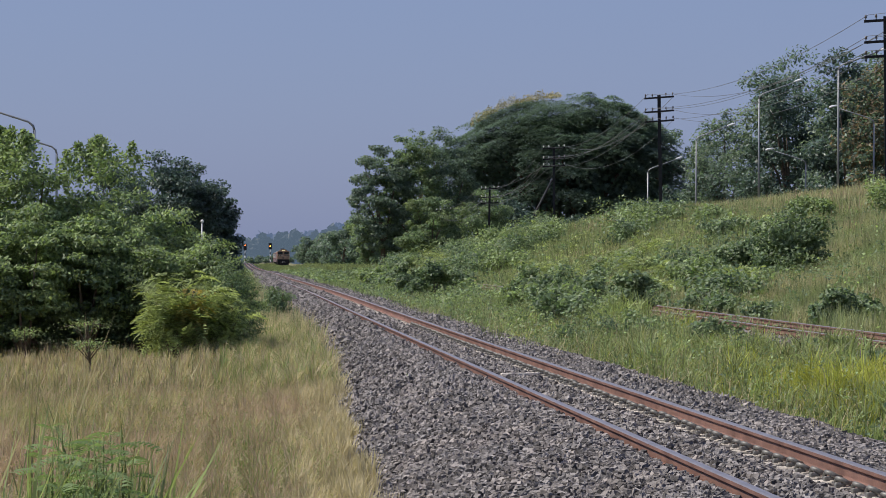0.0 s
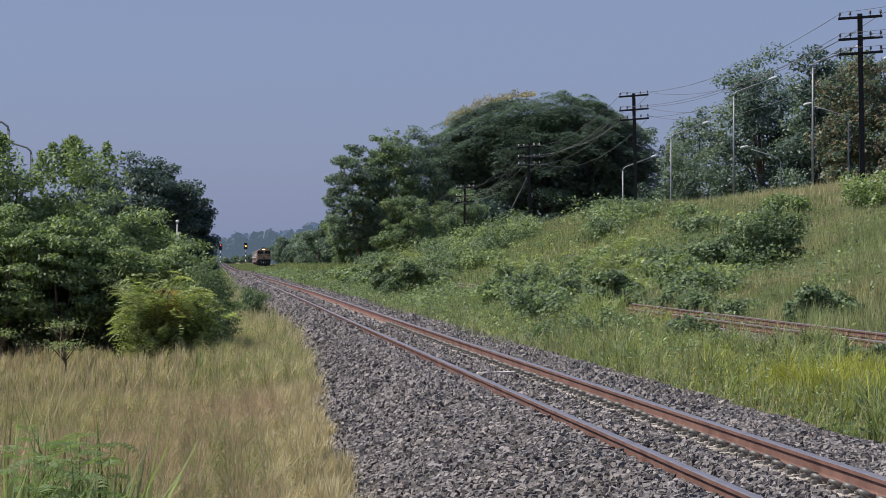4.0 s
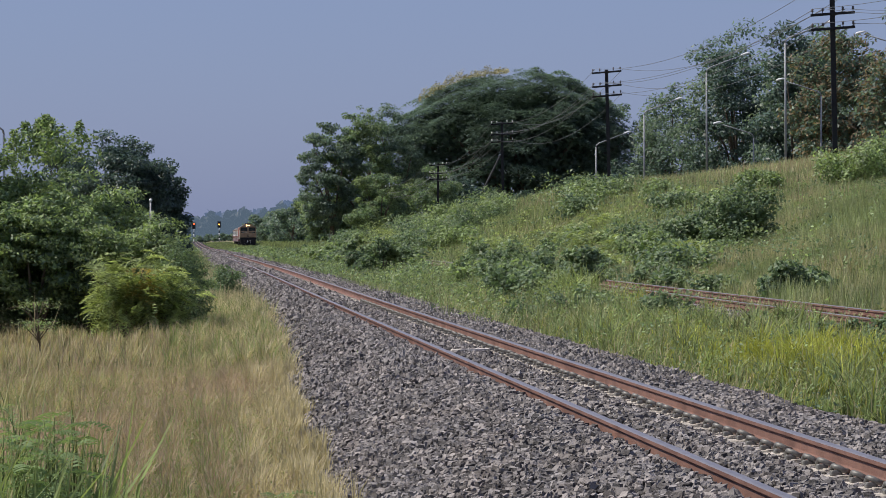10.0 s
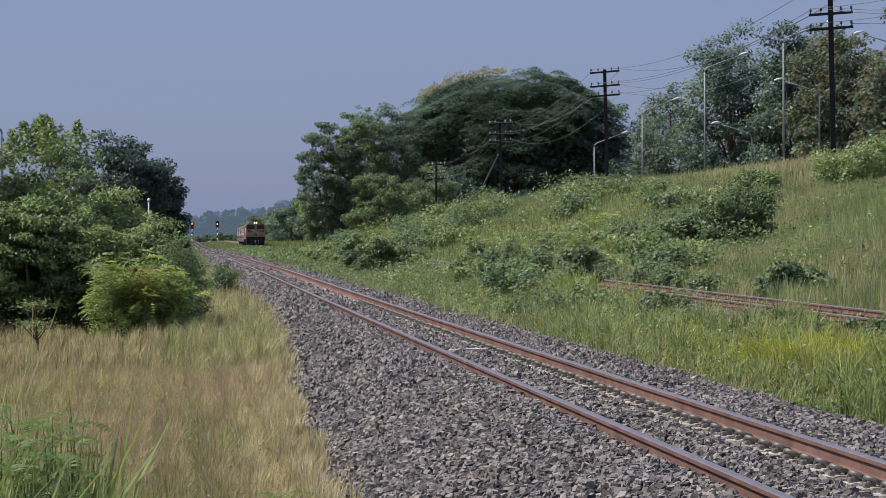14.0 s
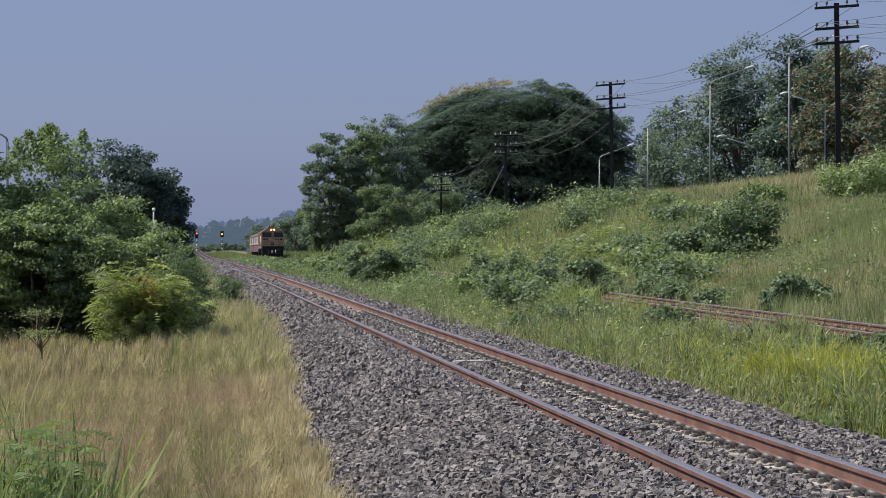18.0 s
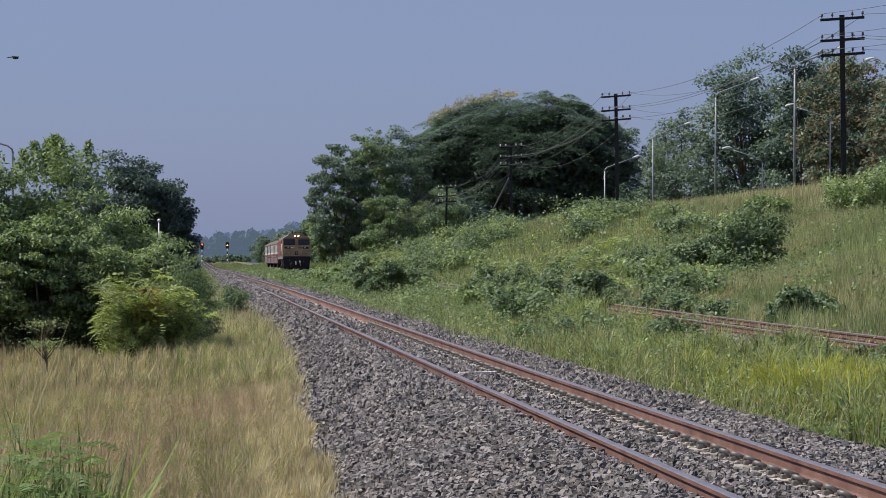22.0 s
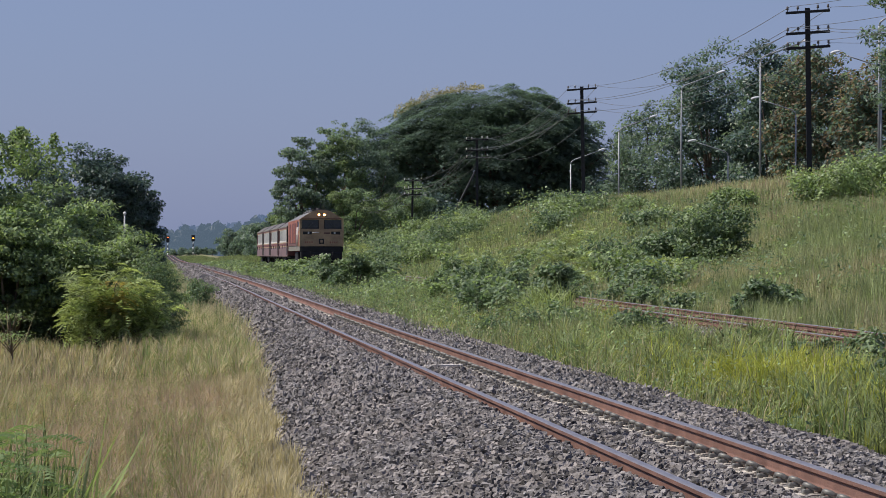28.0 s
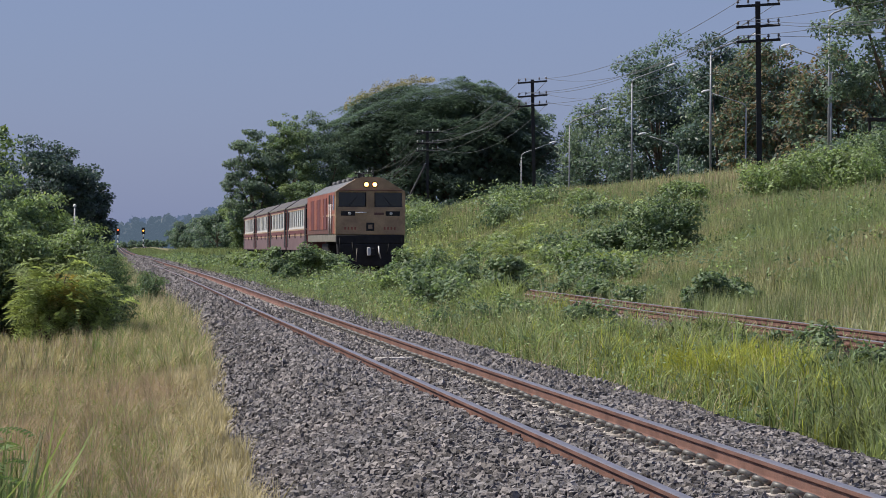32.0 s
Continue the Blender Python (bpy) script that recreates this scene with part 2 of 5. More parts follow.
def extrude_profile(profile, y0, y1):
    """A prism along y with the outline profile (x, z)."""
    bm = bmesh.new()
    a = [bm.verts.new((x, y0, z)) for x, z in profile]
    b = [bm.verts.new((x, y1, z)) for x, z in profile]
    k = len(profile)
    for i in range(k):
        bm.faces.new((a[i], a[(i + 1) % k], b[(i + 1) % k], b[i]))
    bm.faces.new(a), bm.faces.new(b)
    bmesh.ops.recalc_face_normals(bm, faces=bm.faces[:])
    return bm

# ---- the lie of the land ----
def drop(y):
    """The line falls gently away in the distance."""
    y = np.asarray(y, float)
    fall = 0.0
    for k in (-24, -8, 8, 24):
        fall = fall + np.interp(y + k, [-60, 20, 65, 125, 150, 207, 304, 420, 516, 632, 750, 950, 2500], [0.14, 0.05, 0, 0, -0.05, -0.26, -0.57, -0.97, -1.29, -1.63, -1.85, -2.1, -4.0]) / 4
    return fall


def main_x(y):
    return 3.855 + 0.0045 * np.clip(np.asarray(y, float) - 150, 0, 2500)


def loop_x(y):
    y = np.asarray(y, float)
    return 10.75 + 0.00455 * y - 0.36 * np.exp(-((y - 320) / 140) ** 2)


LOOP_RISE = 0.12
CREST_Y, CREST_Z = [0, 100, 150, 195, 225, 257, 321, 385, 500, 800, 1500], [2.2, 2.6, 3.0, 3.75, 3.6, 2.8, 0.9, -0.6, -1.2, -2.6, -4.0]
ROAD_Y, ROAD_Z = [0, 192, 230, 265, 300, 335, 400, 600, 1500], [5.8, 5.8, 5.7, 5.2, 3.0, 0.7, -0.2, -1.6, -4.0]


def ground_z(x, y):
    x, y = np.asarray(x, float), np.asarray(y, float)
    s = np.clip(main_x(y) - 3.855, 0, 8)
    base = drop(y)
    u = x - s
    flat = np.interp(u, [-3000, -9, -3, 0.6, 1.6, 2.4, 5.3, 6.0, 7.2, 8.6, 9.4, 13.2, 14.2, 16.0],
                     [-0.9, -0.9, -0.8, -0.72, -0.70, -0.55, -0.55, -0.62, -0.55, -0.40, -0.22, -0.22, -0.25, 0.1])
    crest, road = np.interp(y, CREST_Y, CREST_Z), np.interp(y, ROAD_Y, ROAD_Z)
    foot = base + 0.1
    k = np.clip((u - 15.0) / 11.5, 0, 1)
    k = k * k * (3 - 2 * k) * 0.5 + k * 0.5
    bank = foot + (crest - foot) * k
    top = crest + (road - crest) * np.clip((x - 28) / 16, 0, 1)
    top = top + (np.minimum(road, 0.5) + base - top) * np.clip((x - 57) / 12, 0, 1)
    z = np.where(u < 15.5, base + flat, np.where(u < 27, bank, top))
    lump = 0.05 * np.sin(x * 1.7 + 0.6 * np.sin(y * 0.31)) * np.sin(y * 0.53 + x * 0.4) + 0.12 * np.sin(x * 0.33 + 1.3) * np.sin(y * 0.11)
    away = np.clip((np.abs(u - 7) - 7) / 6, 0, 1)
    return z + lump * away


gx = np.unique(np.concatenate([np.linspace(-12, 30, 85), np.linspace(30, 72, 30), np.linspace(-60, -12, 14),
                               [-3500, -1800, -800, -400, -200, -110, 90, 120, 170, 260, 420, 800, 1800, 3500]]))
gy = np.unique(np.concatenate([np.linspace(-20, 140, 161), np.linspace(140, 420, 94), np.linspace(420, 1000, 60),
                               [-2500, -900, -300, -120, -60, 1150, 1300, 1600, 2000, 2600, 3400]]))
GX, GY = np.meshgrid(gx, gy)
GZ = ground_z(GX, GY)
nx, ny = len(gx), len(gy)
idx = np.arange(nx * ny).reshape(ny, nx)
quads = np.stack([idx[:-1, :-1], idx[:-1, 1:], idx[1:, 1:], idx[1:, :-1]], -1).reshape(-1, 4)
ground = part("ground", grid_mesh("ground", np.stack([GX, GY, GZ], -1).reshape(-1, 3), quads, SOIL, True))
tagged(ground, "dry earth with short grass beside a railway line", "ground", kind="structure")

# road on the embankment
ry = np.concatenate([np.linspace(60, 420, 73), [500, 600]])
rv = np.stack([np.stack([np.full_like(ry, x), ry, ground_z(np.full_like(ry, 50.0), ry) + dz], -1)
               for x, dz in ((46.2, 0.12), (46.4, 0.2), (54.6, 0.2), (54.8, 0.12))], 1)
ri = np.arange(len(ry) * 4).reshape(-1, 4)
rq = np.concatenate([np.stack([ri[:-1, k], ri[:-1, k + 1], ri[1:, k + 1], ri[1:, k]], -1) for k in range(3)])
tagged(part("road", grid_mesh("road", rv.reshape(-1, 3), rq, ASPHALT)), "grey asphalt road on a grassy embankment", "road", kind="structure")

# ---- railway tracks ----
GAUGE = 0.547      # half the distance between the rail heads
PITCH = 0.5        # from sleeper to sleeper on the main line
RAIL_OUTLINE = [(-.065, -.152), (.065, -.152), (.065, -.141), (.028, -.126), (.017, -.105), (.015, -.045), (.034, -.033), (.034, -.008), (.025, 0),
                (-.025, 0), (-.034, -.008), (-.034, -.033), (-.015, -.045), (-.017, -.105), (-.028, -.126), (-.065, -.141)]
SINK = 0.017        # the sleepers lie this much lower than their own zero


def rail_mesh(path, rise, y0, y1, side):
    ys = np.arange(y0, y1 + 0.1, 4.0)
    xs, zs = path(ys) + side * GAUGE, drop(ys) + rise
    k = len(RAIL_OUTLINE)
    v = np.stack([np.stack([xs + px, ys, zs + pz], -1) for px, pz in RAIL_OUTLINE], 1)
    i = np.arange(len(ys) * k).reshape(-1, k)
    f = np.stack([np.stack([i[:-1, j], i[:-1, (j + 1) % k], i[1:, (j + 1) % k], i[1:, j]], -1) for j in range(k)], 1)
    m = np.tile(np.array([1 if j in (8, 9) else 0 for j in range(k)]), len(ys) - 1)
    return grid_mesh("rail", v.reshape(-1, 3), f.reshape(-1, 4), [RUST, RAILTOP], False, m)


def sleeper_bm():
    bm = bmesh.new()
    box(bm, (-0.98, -0.115, -0.34), (0.98, 0.115, -0.135), 0.018, 0.93)
    for s in (-1, 1):
        box(bm, (s * GAUGE - 0.13, -0.10, -0.15), (s * GAUGE + 0.13, 0.10, -0.128), 0.006)
    return bm


def clip_bm():
    """A bent spring clip that presses on the rail's foot, with its shoulder."""
    bm = bmesh.new()
    tube(bm, [(0.125, -0.10, -0.130), (0.135, -0.075, -0.105), (0.132, -0.015, -0.082), (0.108, 0.05, -0.088), (0.070, 0.082, -0.105), (0.044, 0.045, -0.112)],
         0.0155, 6)
    tube(bm, [(0.08, -0.09, -0.125), (0.08, 0.0, -0.105), (0.05, 0.04, -0.112)], 0.013, 5)
    box(bm, (0.082, -0.05, -0.142), (0.150, 0.05, -0.105), 0.012)
    return bm


def build_track(label, path, rise, y0, y1, near0, near1, far1, last, body, steel, pitch):
    track = thing("railway_track", label, "railway track", kind="structure")
    for side in (-1, 1):
        part("rail", rail_mesh(path, rise, y0, y1, side), None, track, "rusty steel rail with a worn bright head")
    me = part("sleeper", sleeper_bm(), body, track).data
    first = track.children[-1]
    clip = part("clip", clip_bm(), steel, first)
    cm = clip.data
    ys = np.arange(near0, far1, pitch)
    for n, y in enumerate(ys):
        o = first if n == 0 else new("sleeper", me)
        o.parent = track
        o.location = (float(path(y)) + 0.012 * math.sin(n * 2.3), y, rise + float(drop(y)) - SINK + 0.006 * math.sin(n * 1.9))
        o.rotation_euler = (0, 0, 0.012 * math.sin(n * 3.7))
        if y < near1:
            for k, (s, flip) in enumerate(((1, -1), (-1, 1), (-1, -1), (1, 1))):
                if n == 0 and k == 0:
                    c = clip
                else:
                    c = new("clip", cm)
                    c.parent = o
                c.location = (s * GAUGE, 0.0, 0.026)
                c.scale = (flip * 1.1, flip * 0.62, 1.2)
    # the far sleepers and clips, too small to tell apart
    tmp = bmesh.new()
    box(tmp, (-0.95, -0.11, -0.34), (0.95, 0.11, -0.136))
    for s in (-GAUGE, GAUGE):
        for q in (-1, 1):
            box(tmp, (s + q * 0.09 - 0.03, -0.05, -0.14), (s + q * 0.09 + 0.03, 0.05, -0.085))
    tmp.verts.index_update()
    v0 = np.array([v.co for v in tmp.verts])
    f0 = np.array([[v.index for v in f.verts] for f in tmp.faces])
    tmp.free()
    yy = np.arange(ys[-1] + pitch, last, pitch)
    off = np.stack([path(yy), yy, rise + drop(yy) - SINK], -1)
    v = (v0[None] + off[:, None]).reshape(-1, 3)
    f = (f0[None] + (np.arange(len(yy)) * len(v0))[:, None, None]).reshape(-1, 4)
    tagged(part("far_sleepers", grid_mesh("far_sleepers", v, f, body), None, track), kind="stuff")
    return track


def bed(name, label, path, rise, outline, y0, y1):
    ys = np.concatenate([np.arange(y0, 150, 0.5), np.arange(150, y1, 5)])
    xs = np.array([a for a, _ in outline])
    zs = np.array([b for _, b in outline])
    X = path(ys)[:, None] + xs[None]
    Y = np.repeat(ys[:, None], len(xs), 1)
    wob = 0.03 * np.sin(Y * 1.9 + X * 3.1) * np.sin(Y * 0.7 + 1.0)
    Z = zs[None] + rise + drop(ys)[:, None] + wob * (np.abs(zs[None] + 0.2) > 0.06)
    i = np.arange(X.size).reshape(X.shape)
    q = np.stack([i[:-1, :-1], i[:-1, 1:], i[1:, 1:], i[1:, :-1]], -1).reshape(-1, 4)
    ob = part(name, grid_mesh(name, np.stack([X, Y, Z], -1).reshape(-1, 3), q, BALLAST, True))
    return tagged(ob, label, "ballast", kind="structure")


MAIN_BED = [(-3.0, -0.92), (-2.45, -0.70), (-2.0, -0.50), (-1.5, -0.28), (-1.2, -0.19), (-1.0, -0.12), (-0.66, -0.12), (-0.56, -0.19), (-0.25, -0.165), (0, -0.155), (0.25, -0.165), (0.5, -0.19), (0.85, -0.17),
            (1.2, -0.20), (1.9, -0.265), (2.3, -0.34), (2.7, -0.55), (3.1, -0.95)]
LOOP_BED = [(-2.4, -0.75), (-1.9, -0.5), (-1.2, -0.24), (-0.9, -0.20), (0, -0.21), (0.9, -0.20), (1.2, -0.26), (1.9, -0.5), (2.4, -0.75)]
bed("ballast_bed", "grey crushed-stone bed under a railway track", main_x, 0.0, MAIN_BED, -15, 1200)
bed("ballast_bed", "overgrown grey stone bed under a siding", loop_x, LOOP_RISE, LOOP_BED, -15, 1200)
build_track("rusty metre-gauge railway track on concrete sleepers in grey ballast", main_x, 0.0, -15, 1100, 15.07, 72.0, 150.0, 190.0, CONCRETE, CLIPSTEEL, PITCH)
build_track("rusty overgrown siding track beside the main line", loop_x, LOOP_RISE, -15, 1100, 42.0, 80.0, 105.0, 150.0, RUSTSLEEPER, RUST, 0.56)


# ---- gravel ----
def stones(name, label, path, rise, outline, spans, rng, lo, hi, heap=1.0):
    """Crushed stones strewn over a bed: spans of y0, y1, stones per square metre and their half size."""
    cube = np.array([[x, y, z] for x in (-1, 1) for y in (-1, 1) for z in (-1, 1)], float)
    tri = np.array([[0, 1, 3], [0, 3, 2], [4, 6, 7], [4, 7, 5], [0, 4, 5], [0, 5, 1], [2, 3, 7], [2, 7, 6], [0, 2, 6], [0, 6, 4], [1, 5, 7], [1, 7, 3]])
    octa = np.array([[1, 0, 0], [-1, 0, 0], [0, 1, 0], [0, -1, 0], [0, 0, 1], [0, 0, -1]], float) * 1.25
    otri = np.array([[0, 2, 4], [2, 1, 4], [1, 3, 4], [3, 0, 4], [2, 0, 5], [1, 2, 5], [3, 1, 5], [0, 3, 5]])
    ox, oz = np.array([a for a, _ in outline]), np.array([b for _, b in outline])
    V, F, base = [], [], 0
    for y0, y1, per, size in spans:
        n = int(per * (hi - lo) * (y1 - y0))
        u, y = rng.uniform(lo, hi, n), rng.uniform(y0, y1, n)
        keep = (np.abs(np.abs(u) - GAUGE) > 0.085)
        x = path(y) + u
        keep &= (x < 0.262 * y) & (x > -0.08 * y)
        phase = np.abs((y - 15.07) / PITCH - np.round((y - 15.07) / PITCH)) * PITCH
        keep &= ~((phase < 0.125) & (u < 0.76) & (u > -0.56) & (np.abs(u) > 0.16) & (rng.random(n) < 0.9))
        u, y, x = u[keep], y[keep], x[keep]
        n = len(u)
        z = np.interp(u, ox, oz) + rise + drop(y) + rng.uniform(-0.1, 0.9, n) * size + 0.03 * np.sin(y * 1.9 + x * 3.1) * np.sin(y * 0.7 + 1.0) * (np.abs(u) > 1.25)
        z = np.where((np.abs(u) < 0.25) | (np.abs(u) > 0.66), z + 0.02, z)
        z = np.where((u < -0.58) & (u > -1.5), z + heap * np.interp(u, [-1.5, -1.0, -0.66, -0.58], [0, 0.01, 0.02, 0.03]), z)
        z = np.minimum(z, np.where((u < 0.72) & (u > -0.60) & (np.abs(u) > 0.27), rise + drop(y) - 0.176 - (size - 0.0238) * 0.8, 9))
        s = size * rng.uniform(0.55, 1.35, (n, 1, 1)) * rng.uniform(0.6, 1.15, (n, 1, 3))
        body, face = (cube * 0.92, tri) if size < 0.033 else (octa, otri)
        sh = body[None] * rng.uniform(0.5, 1.15, (n, len(body), 3)) * s
        sh = sh + rng.uniform(-0.24, 0.24, sh.shape) * s
        a, b = rng.uniform(0, 6.28, n), rng.uniform(-0.9, 0.9, n)
        ca, sa, cb, sb = np.cos(a), np.sin(a), np.cos(b), np.sin(b)
        R = np.stack([np.stack([ca, -sa * cb, sa * sb], -1), np.stack([sa, ca * cb, -ca * sb], -1), np.stack([0 * a, sb, cb], -1)], 1)
        P = np.einsum("nij,nkj->nki", R, sh) + np.stack([x, y, z], -1)[:, None]
        V.append(P.reshape(-1, 3))
        F.append((face[None] + base + (np.arange(n) * len(body))[:, None, None]).reshape(-1, 3))
        base += n * len(body)
    ob = part(name, grid_mesh(name, np.concatenate(V), np.concatenate(F), STONE))
    return tagged(ob, label, "gravel", kind="stuff")


rng = np.random.default_rng(11)
stones("gravel", "grey angular crushed stone of the railway bed", main_x, 0.0, MAIN_BED,
       [(16.2, 33, 600, 0.0238), (33, 60, 230, 0.033), (60, 110, 85, 0.047), (110, 200, 36, 0.06), (200, 420, 10, 0.10)], rng, -2.55, 2.6)
stones("gravel", "grey crushed stone between grass along the siding", loop_x, LOOP_RISE, LOOP_BED, [(43, 75, 90, 0.045), (75, 120, 30, 0.07)], rng, -1.9, 1.6, 0.0)

# ---- plants ----
def unit(v):
    return v / np.maximum(np.linalg.norm(v, axis=-1, keepdims=True), 1e-9)


def blades(name, label, x, y, rng, height, width, mat, lean=0.35, wind=0.12, z=None, category="grass", uneven=0.32, simple=False):
    """Tufts of bent, tapering blades that stand on the ground at x, y."""
    n = len(x)
    if z is None:
        z = ground_z(x, y)
    patch = np.sin(x * 2.3 + 1.7 * np.sin(y * 0.9)) * np.sin(y * 1.1 + 1.3 * np.sin(x * 1.3 + 2.0)) + 0.6 * np.sin(x * 5.1 + y * 2.7) * np.sin(y * 3.3 - x * 1.9)
    h = height * rng.uniform(0.5, 1.2, n) * (0.92 + uneven * np.clip(patch, -1, 1))
    w = width * rng.uniform(0.6, 1.4, n)
    a = rng.uniform(0, 6.283, n)
    tilt = lean * rng.uniform(0.1, 1.0, n) * h
    dx, dy = np.cos(a) * tilt + wind * h, np.sin(a) * tilt
    b = a + 1.5708 + rng.uniform(-0.7, 0.7, n)
    wx, wy = np.cos(b) * w / 2, np.sin(b) * w / 2
    P = np.empty((n, 5, 3))
    P[:, 0] = np.stack([x - wx, y - wy, z - 0.05], -1)
    P[:, 1] = np.stack([x + wx, y + wy, z - 0.05], -1)
    P[:, 2] = np.stack([x + dx * 0.33 - wx * 0.8, y + dy * 0.33 - wy * 0.8, z + h * 0.58], -1)
    P[:, 3] = np.stack([x + dx * 0.33 + wx * 0.8, y + dy * 0.33 + wy * 0.8, z + h * 0.58], -1)
    P[:, 4] = np.stack([x + dx, y + dy, z + h * (1 - 0.25 * np.minimum(tilt / h, 1))], -1)
    F = np.array([[0, 1, 3], [0, 3, 2], [2, 3, 4]])[None] + (np.arange(n) * 5)[:, None, None]
    if simple:
        P = P[:, [0, 1, 4]]
        F = np.arange(n * 3).reshape(-1, 3)
    ob = part(name, grid_mesh(name, P.reshape(-1, 3), F.reshape(-1, 3), mat))
    return tagged(ob, label, category, kind="stuff")


def scatter(rng, per, x0, x1, y0, y1, tuft=0.0, left=-0.085, right=0.262):
    """Places over a strip between x0(y) and x1(y), gathered into tufts, as far as the line of sight can reach."""
    ys = np.linspace(y0, y1, 40)
    lo, hi = np.maximum(x0(ys), left * ys - 0.4), np.minimum(x1(ys), right * ys + 0.4)
    n = int(per * np.maximum(hi - lo, 0).mean() * (y1 - y0))
    y = rng.uniform(y0, y1, n * 3)
    a, b = np.maximum(x0(y), left * y - 0.4), np.minimum(x1(y), right * y + 0.4)
    m = np.maximum(hi - lo, 0).max()
    keep = rng.uniform(0, max(m, 1e-6), n * 3) < (b - a)
    y, a, b = y[keep][:n], a[keep][:n], b[keep][:n]
    x = a + (b - a) * rng.random(len(y))
    if tuft:
        g = 0.35
        cx, cy = np.round(x / g), np.round(y / g)
        jx = (np.sin(cx * 12.9898 + cy * 78.233) * 43758.5453) % 1.0
        jy = (np.sin(cx * 39.346 + cy * 11.135) * 24634.6345) % 1.0
        x = x + ((cx + jx - 0.5) * g - x) * tuft
        y = y + ((cy + jy - 0.5) * g - y) * tuft
    return x, y


def leaves(c, out, size, rng, aspect=0.5, spread=0.9, droop=0.0):
    """Folded four-cornered leaves at c that face outwards and up."""
    n = len(c)
    nrm = unit(out * 0.5 + np.array([0, 0, 0.65]) + rng.normal(0, spread * 0.6, (n, 3)))
    t = unit(np.cross(nrm, rng.normal(0, 1, (n, 3))))
    t[:, 2] -= droop
    t = unit(t)
    b = np.cross(nrm, t)
    L = size * rng.uniform(0.6, 1.4, (n, 1))
    W = L * aspect
    P = np.empty((n, 4, 3))
    P[:, 0], P[:, 2] = c - t * L / 2, c + t * L / 2 - nrm * L * 0.12
    P[:, 1], P[:, 3] = c + b * W / 2 - nrm * W * 0.15 - t * L * 0.08, c - b * W / 2 - nrm * W * 0.15 - t * L * 0.08
    F = np.array([[0, 1, 2], [0, 2, 3]])[None] + (np.arange(n) * 4)[:, None, None]
    return P.reshape(-1, 3), F.reshape(-1, 3)


def sprays(c, out, length, rng, pairs=7, aspect=0.34, droop=0.5):
    """Feathered leaves that arch outwards from c: pairs of narrow leaflets along a drooping rib."""
    n = len(c)
    way = unit(out * np.array([1, 1, 0.35]) + rng.normal(0, 0.45, (n, 3)) + np.array([0, 0, 0.15]))
    side = unit(np.cross(way, np.array([0, 0, 1.0])) + rng.normal(0, 0.25, (n, 3)))
    L = length * rng.uniform(0.6, 1.3, (n, 1))
    P = np.empty((n, pairs, 2, 4, 3))
    for j in range(pairs):
        u = (j + 0.5) / pairs
        p = c + way * L * u - np.array([0, 0, 1.0]) * droop * L * u * u
        w = L * (0.16 + 0.62 * u * (1.12 - u))
        for s in (0, 1):
            d = unit(side * (2 * s - 1) + way * 0.45 + rng.normal(0, 0.12, (n, 3)))
            d[:, 2] -= 0.18
            b = way * w * aspect * 0.5
            P[:, j, s, 0], P[:, j, s, 1] = p, p + d * w * 0.5 + b
            P[:, j, s, 2], P[:, j, s, 3] = p + d * w, p + d * w * 0.5 - b
    k = n * pairs * 2
    F = np.array([[0, 1, 2], [0, 2, 3]])[None] + (np.arange(k) * 4)[:, None, None]
    return P.reshape(-1, 3), F.reshape(-1, 3)


def crown(rng, n, centre, radii, clumps, clump, flat=0.7, low=-0.55, rough=0.25, inner=0.55):
    """Leaf places in clumps over an uneven dome. Returns the places, the ways outwards and the clumps' centres."""
    d = unit(rng.normal(0, 1, (clumps * 3, 3)))
    d = d[d[:, 2] > low][:clumps]
    r = inner + (1 - inner) * rng.random((len(d), 1)) ** 0.5
    r = r * (1 + rough * np.clip(rng.normal(0, 0.6, (len(d), 1)), -1.5, 0.7))
    mid = np.array(centre) + d * r * np.array(radii)
    size = clump * rng.uniform(0.55, 1.35, len(d))
    k = rng.choice(len(d), n, p=size ** 2 / (size ** 2).sum())
    e = unit(rng.normal(0, 1, (n, 3)))
    q = e * (rng.random((n, 1)) ** 0.4) * size[k][:, None] * np.array([1, 1, flat])
    return mid[k] + q, unit(e + 0.5 * d[k]), mid, size


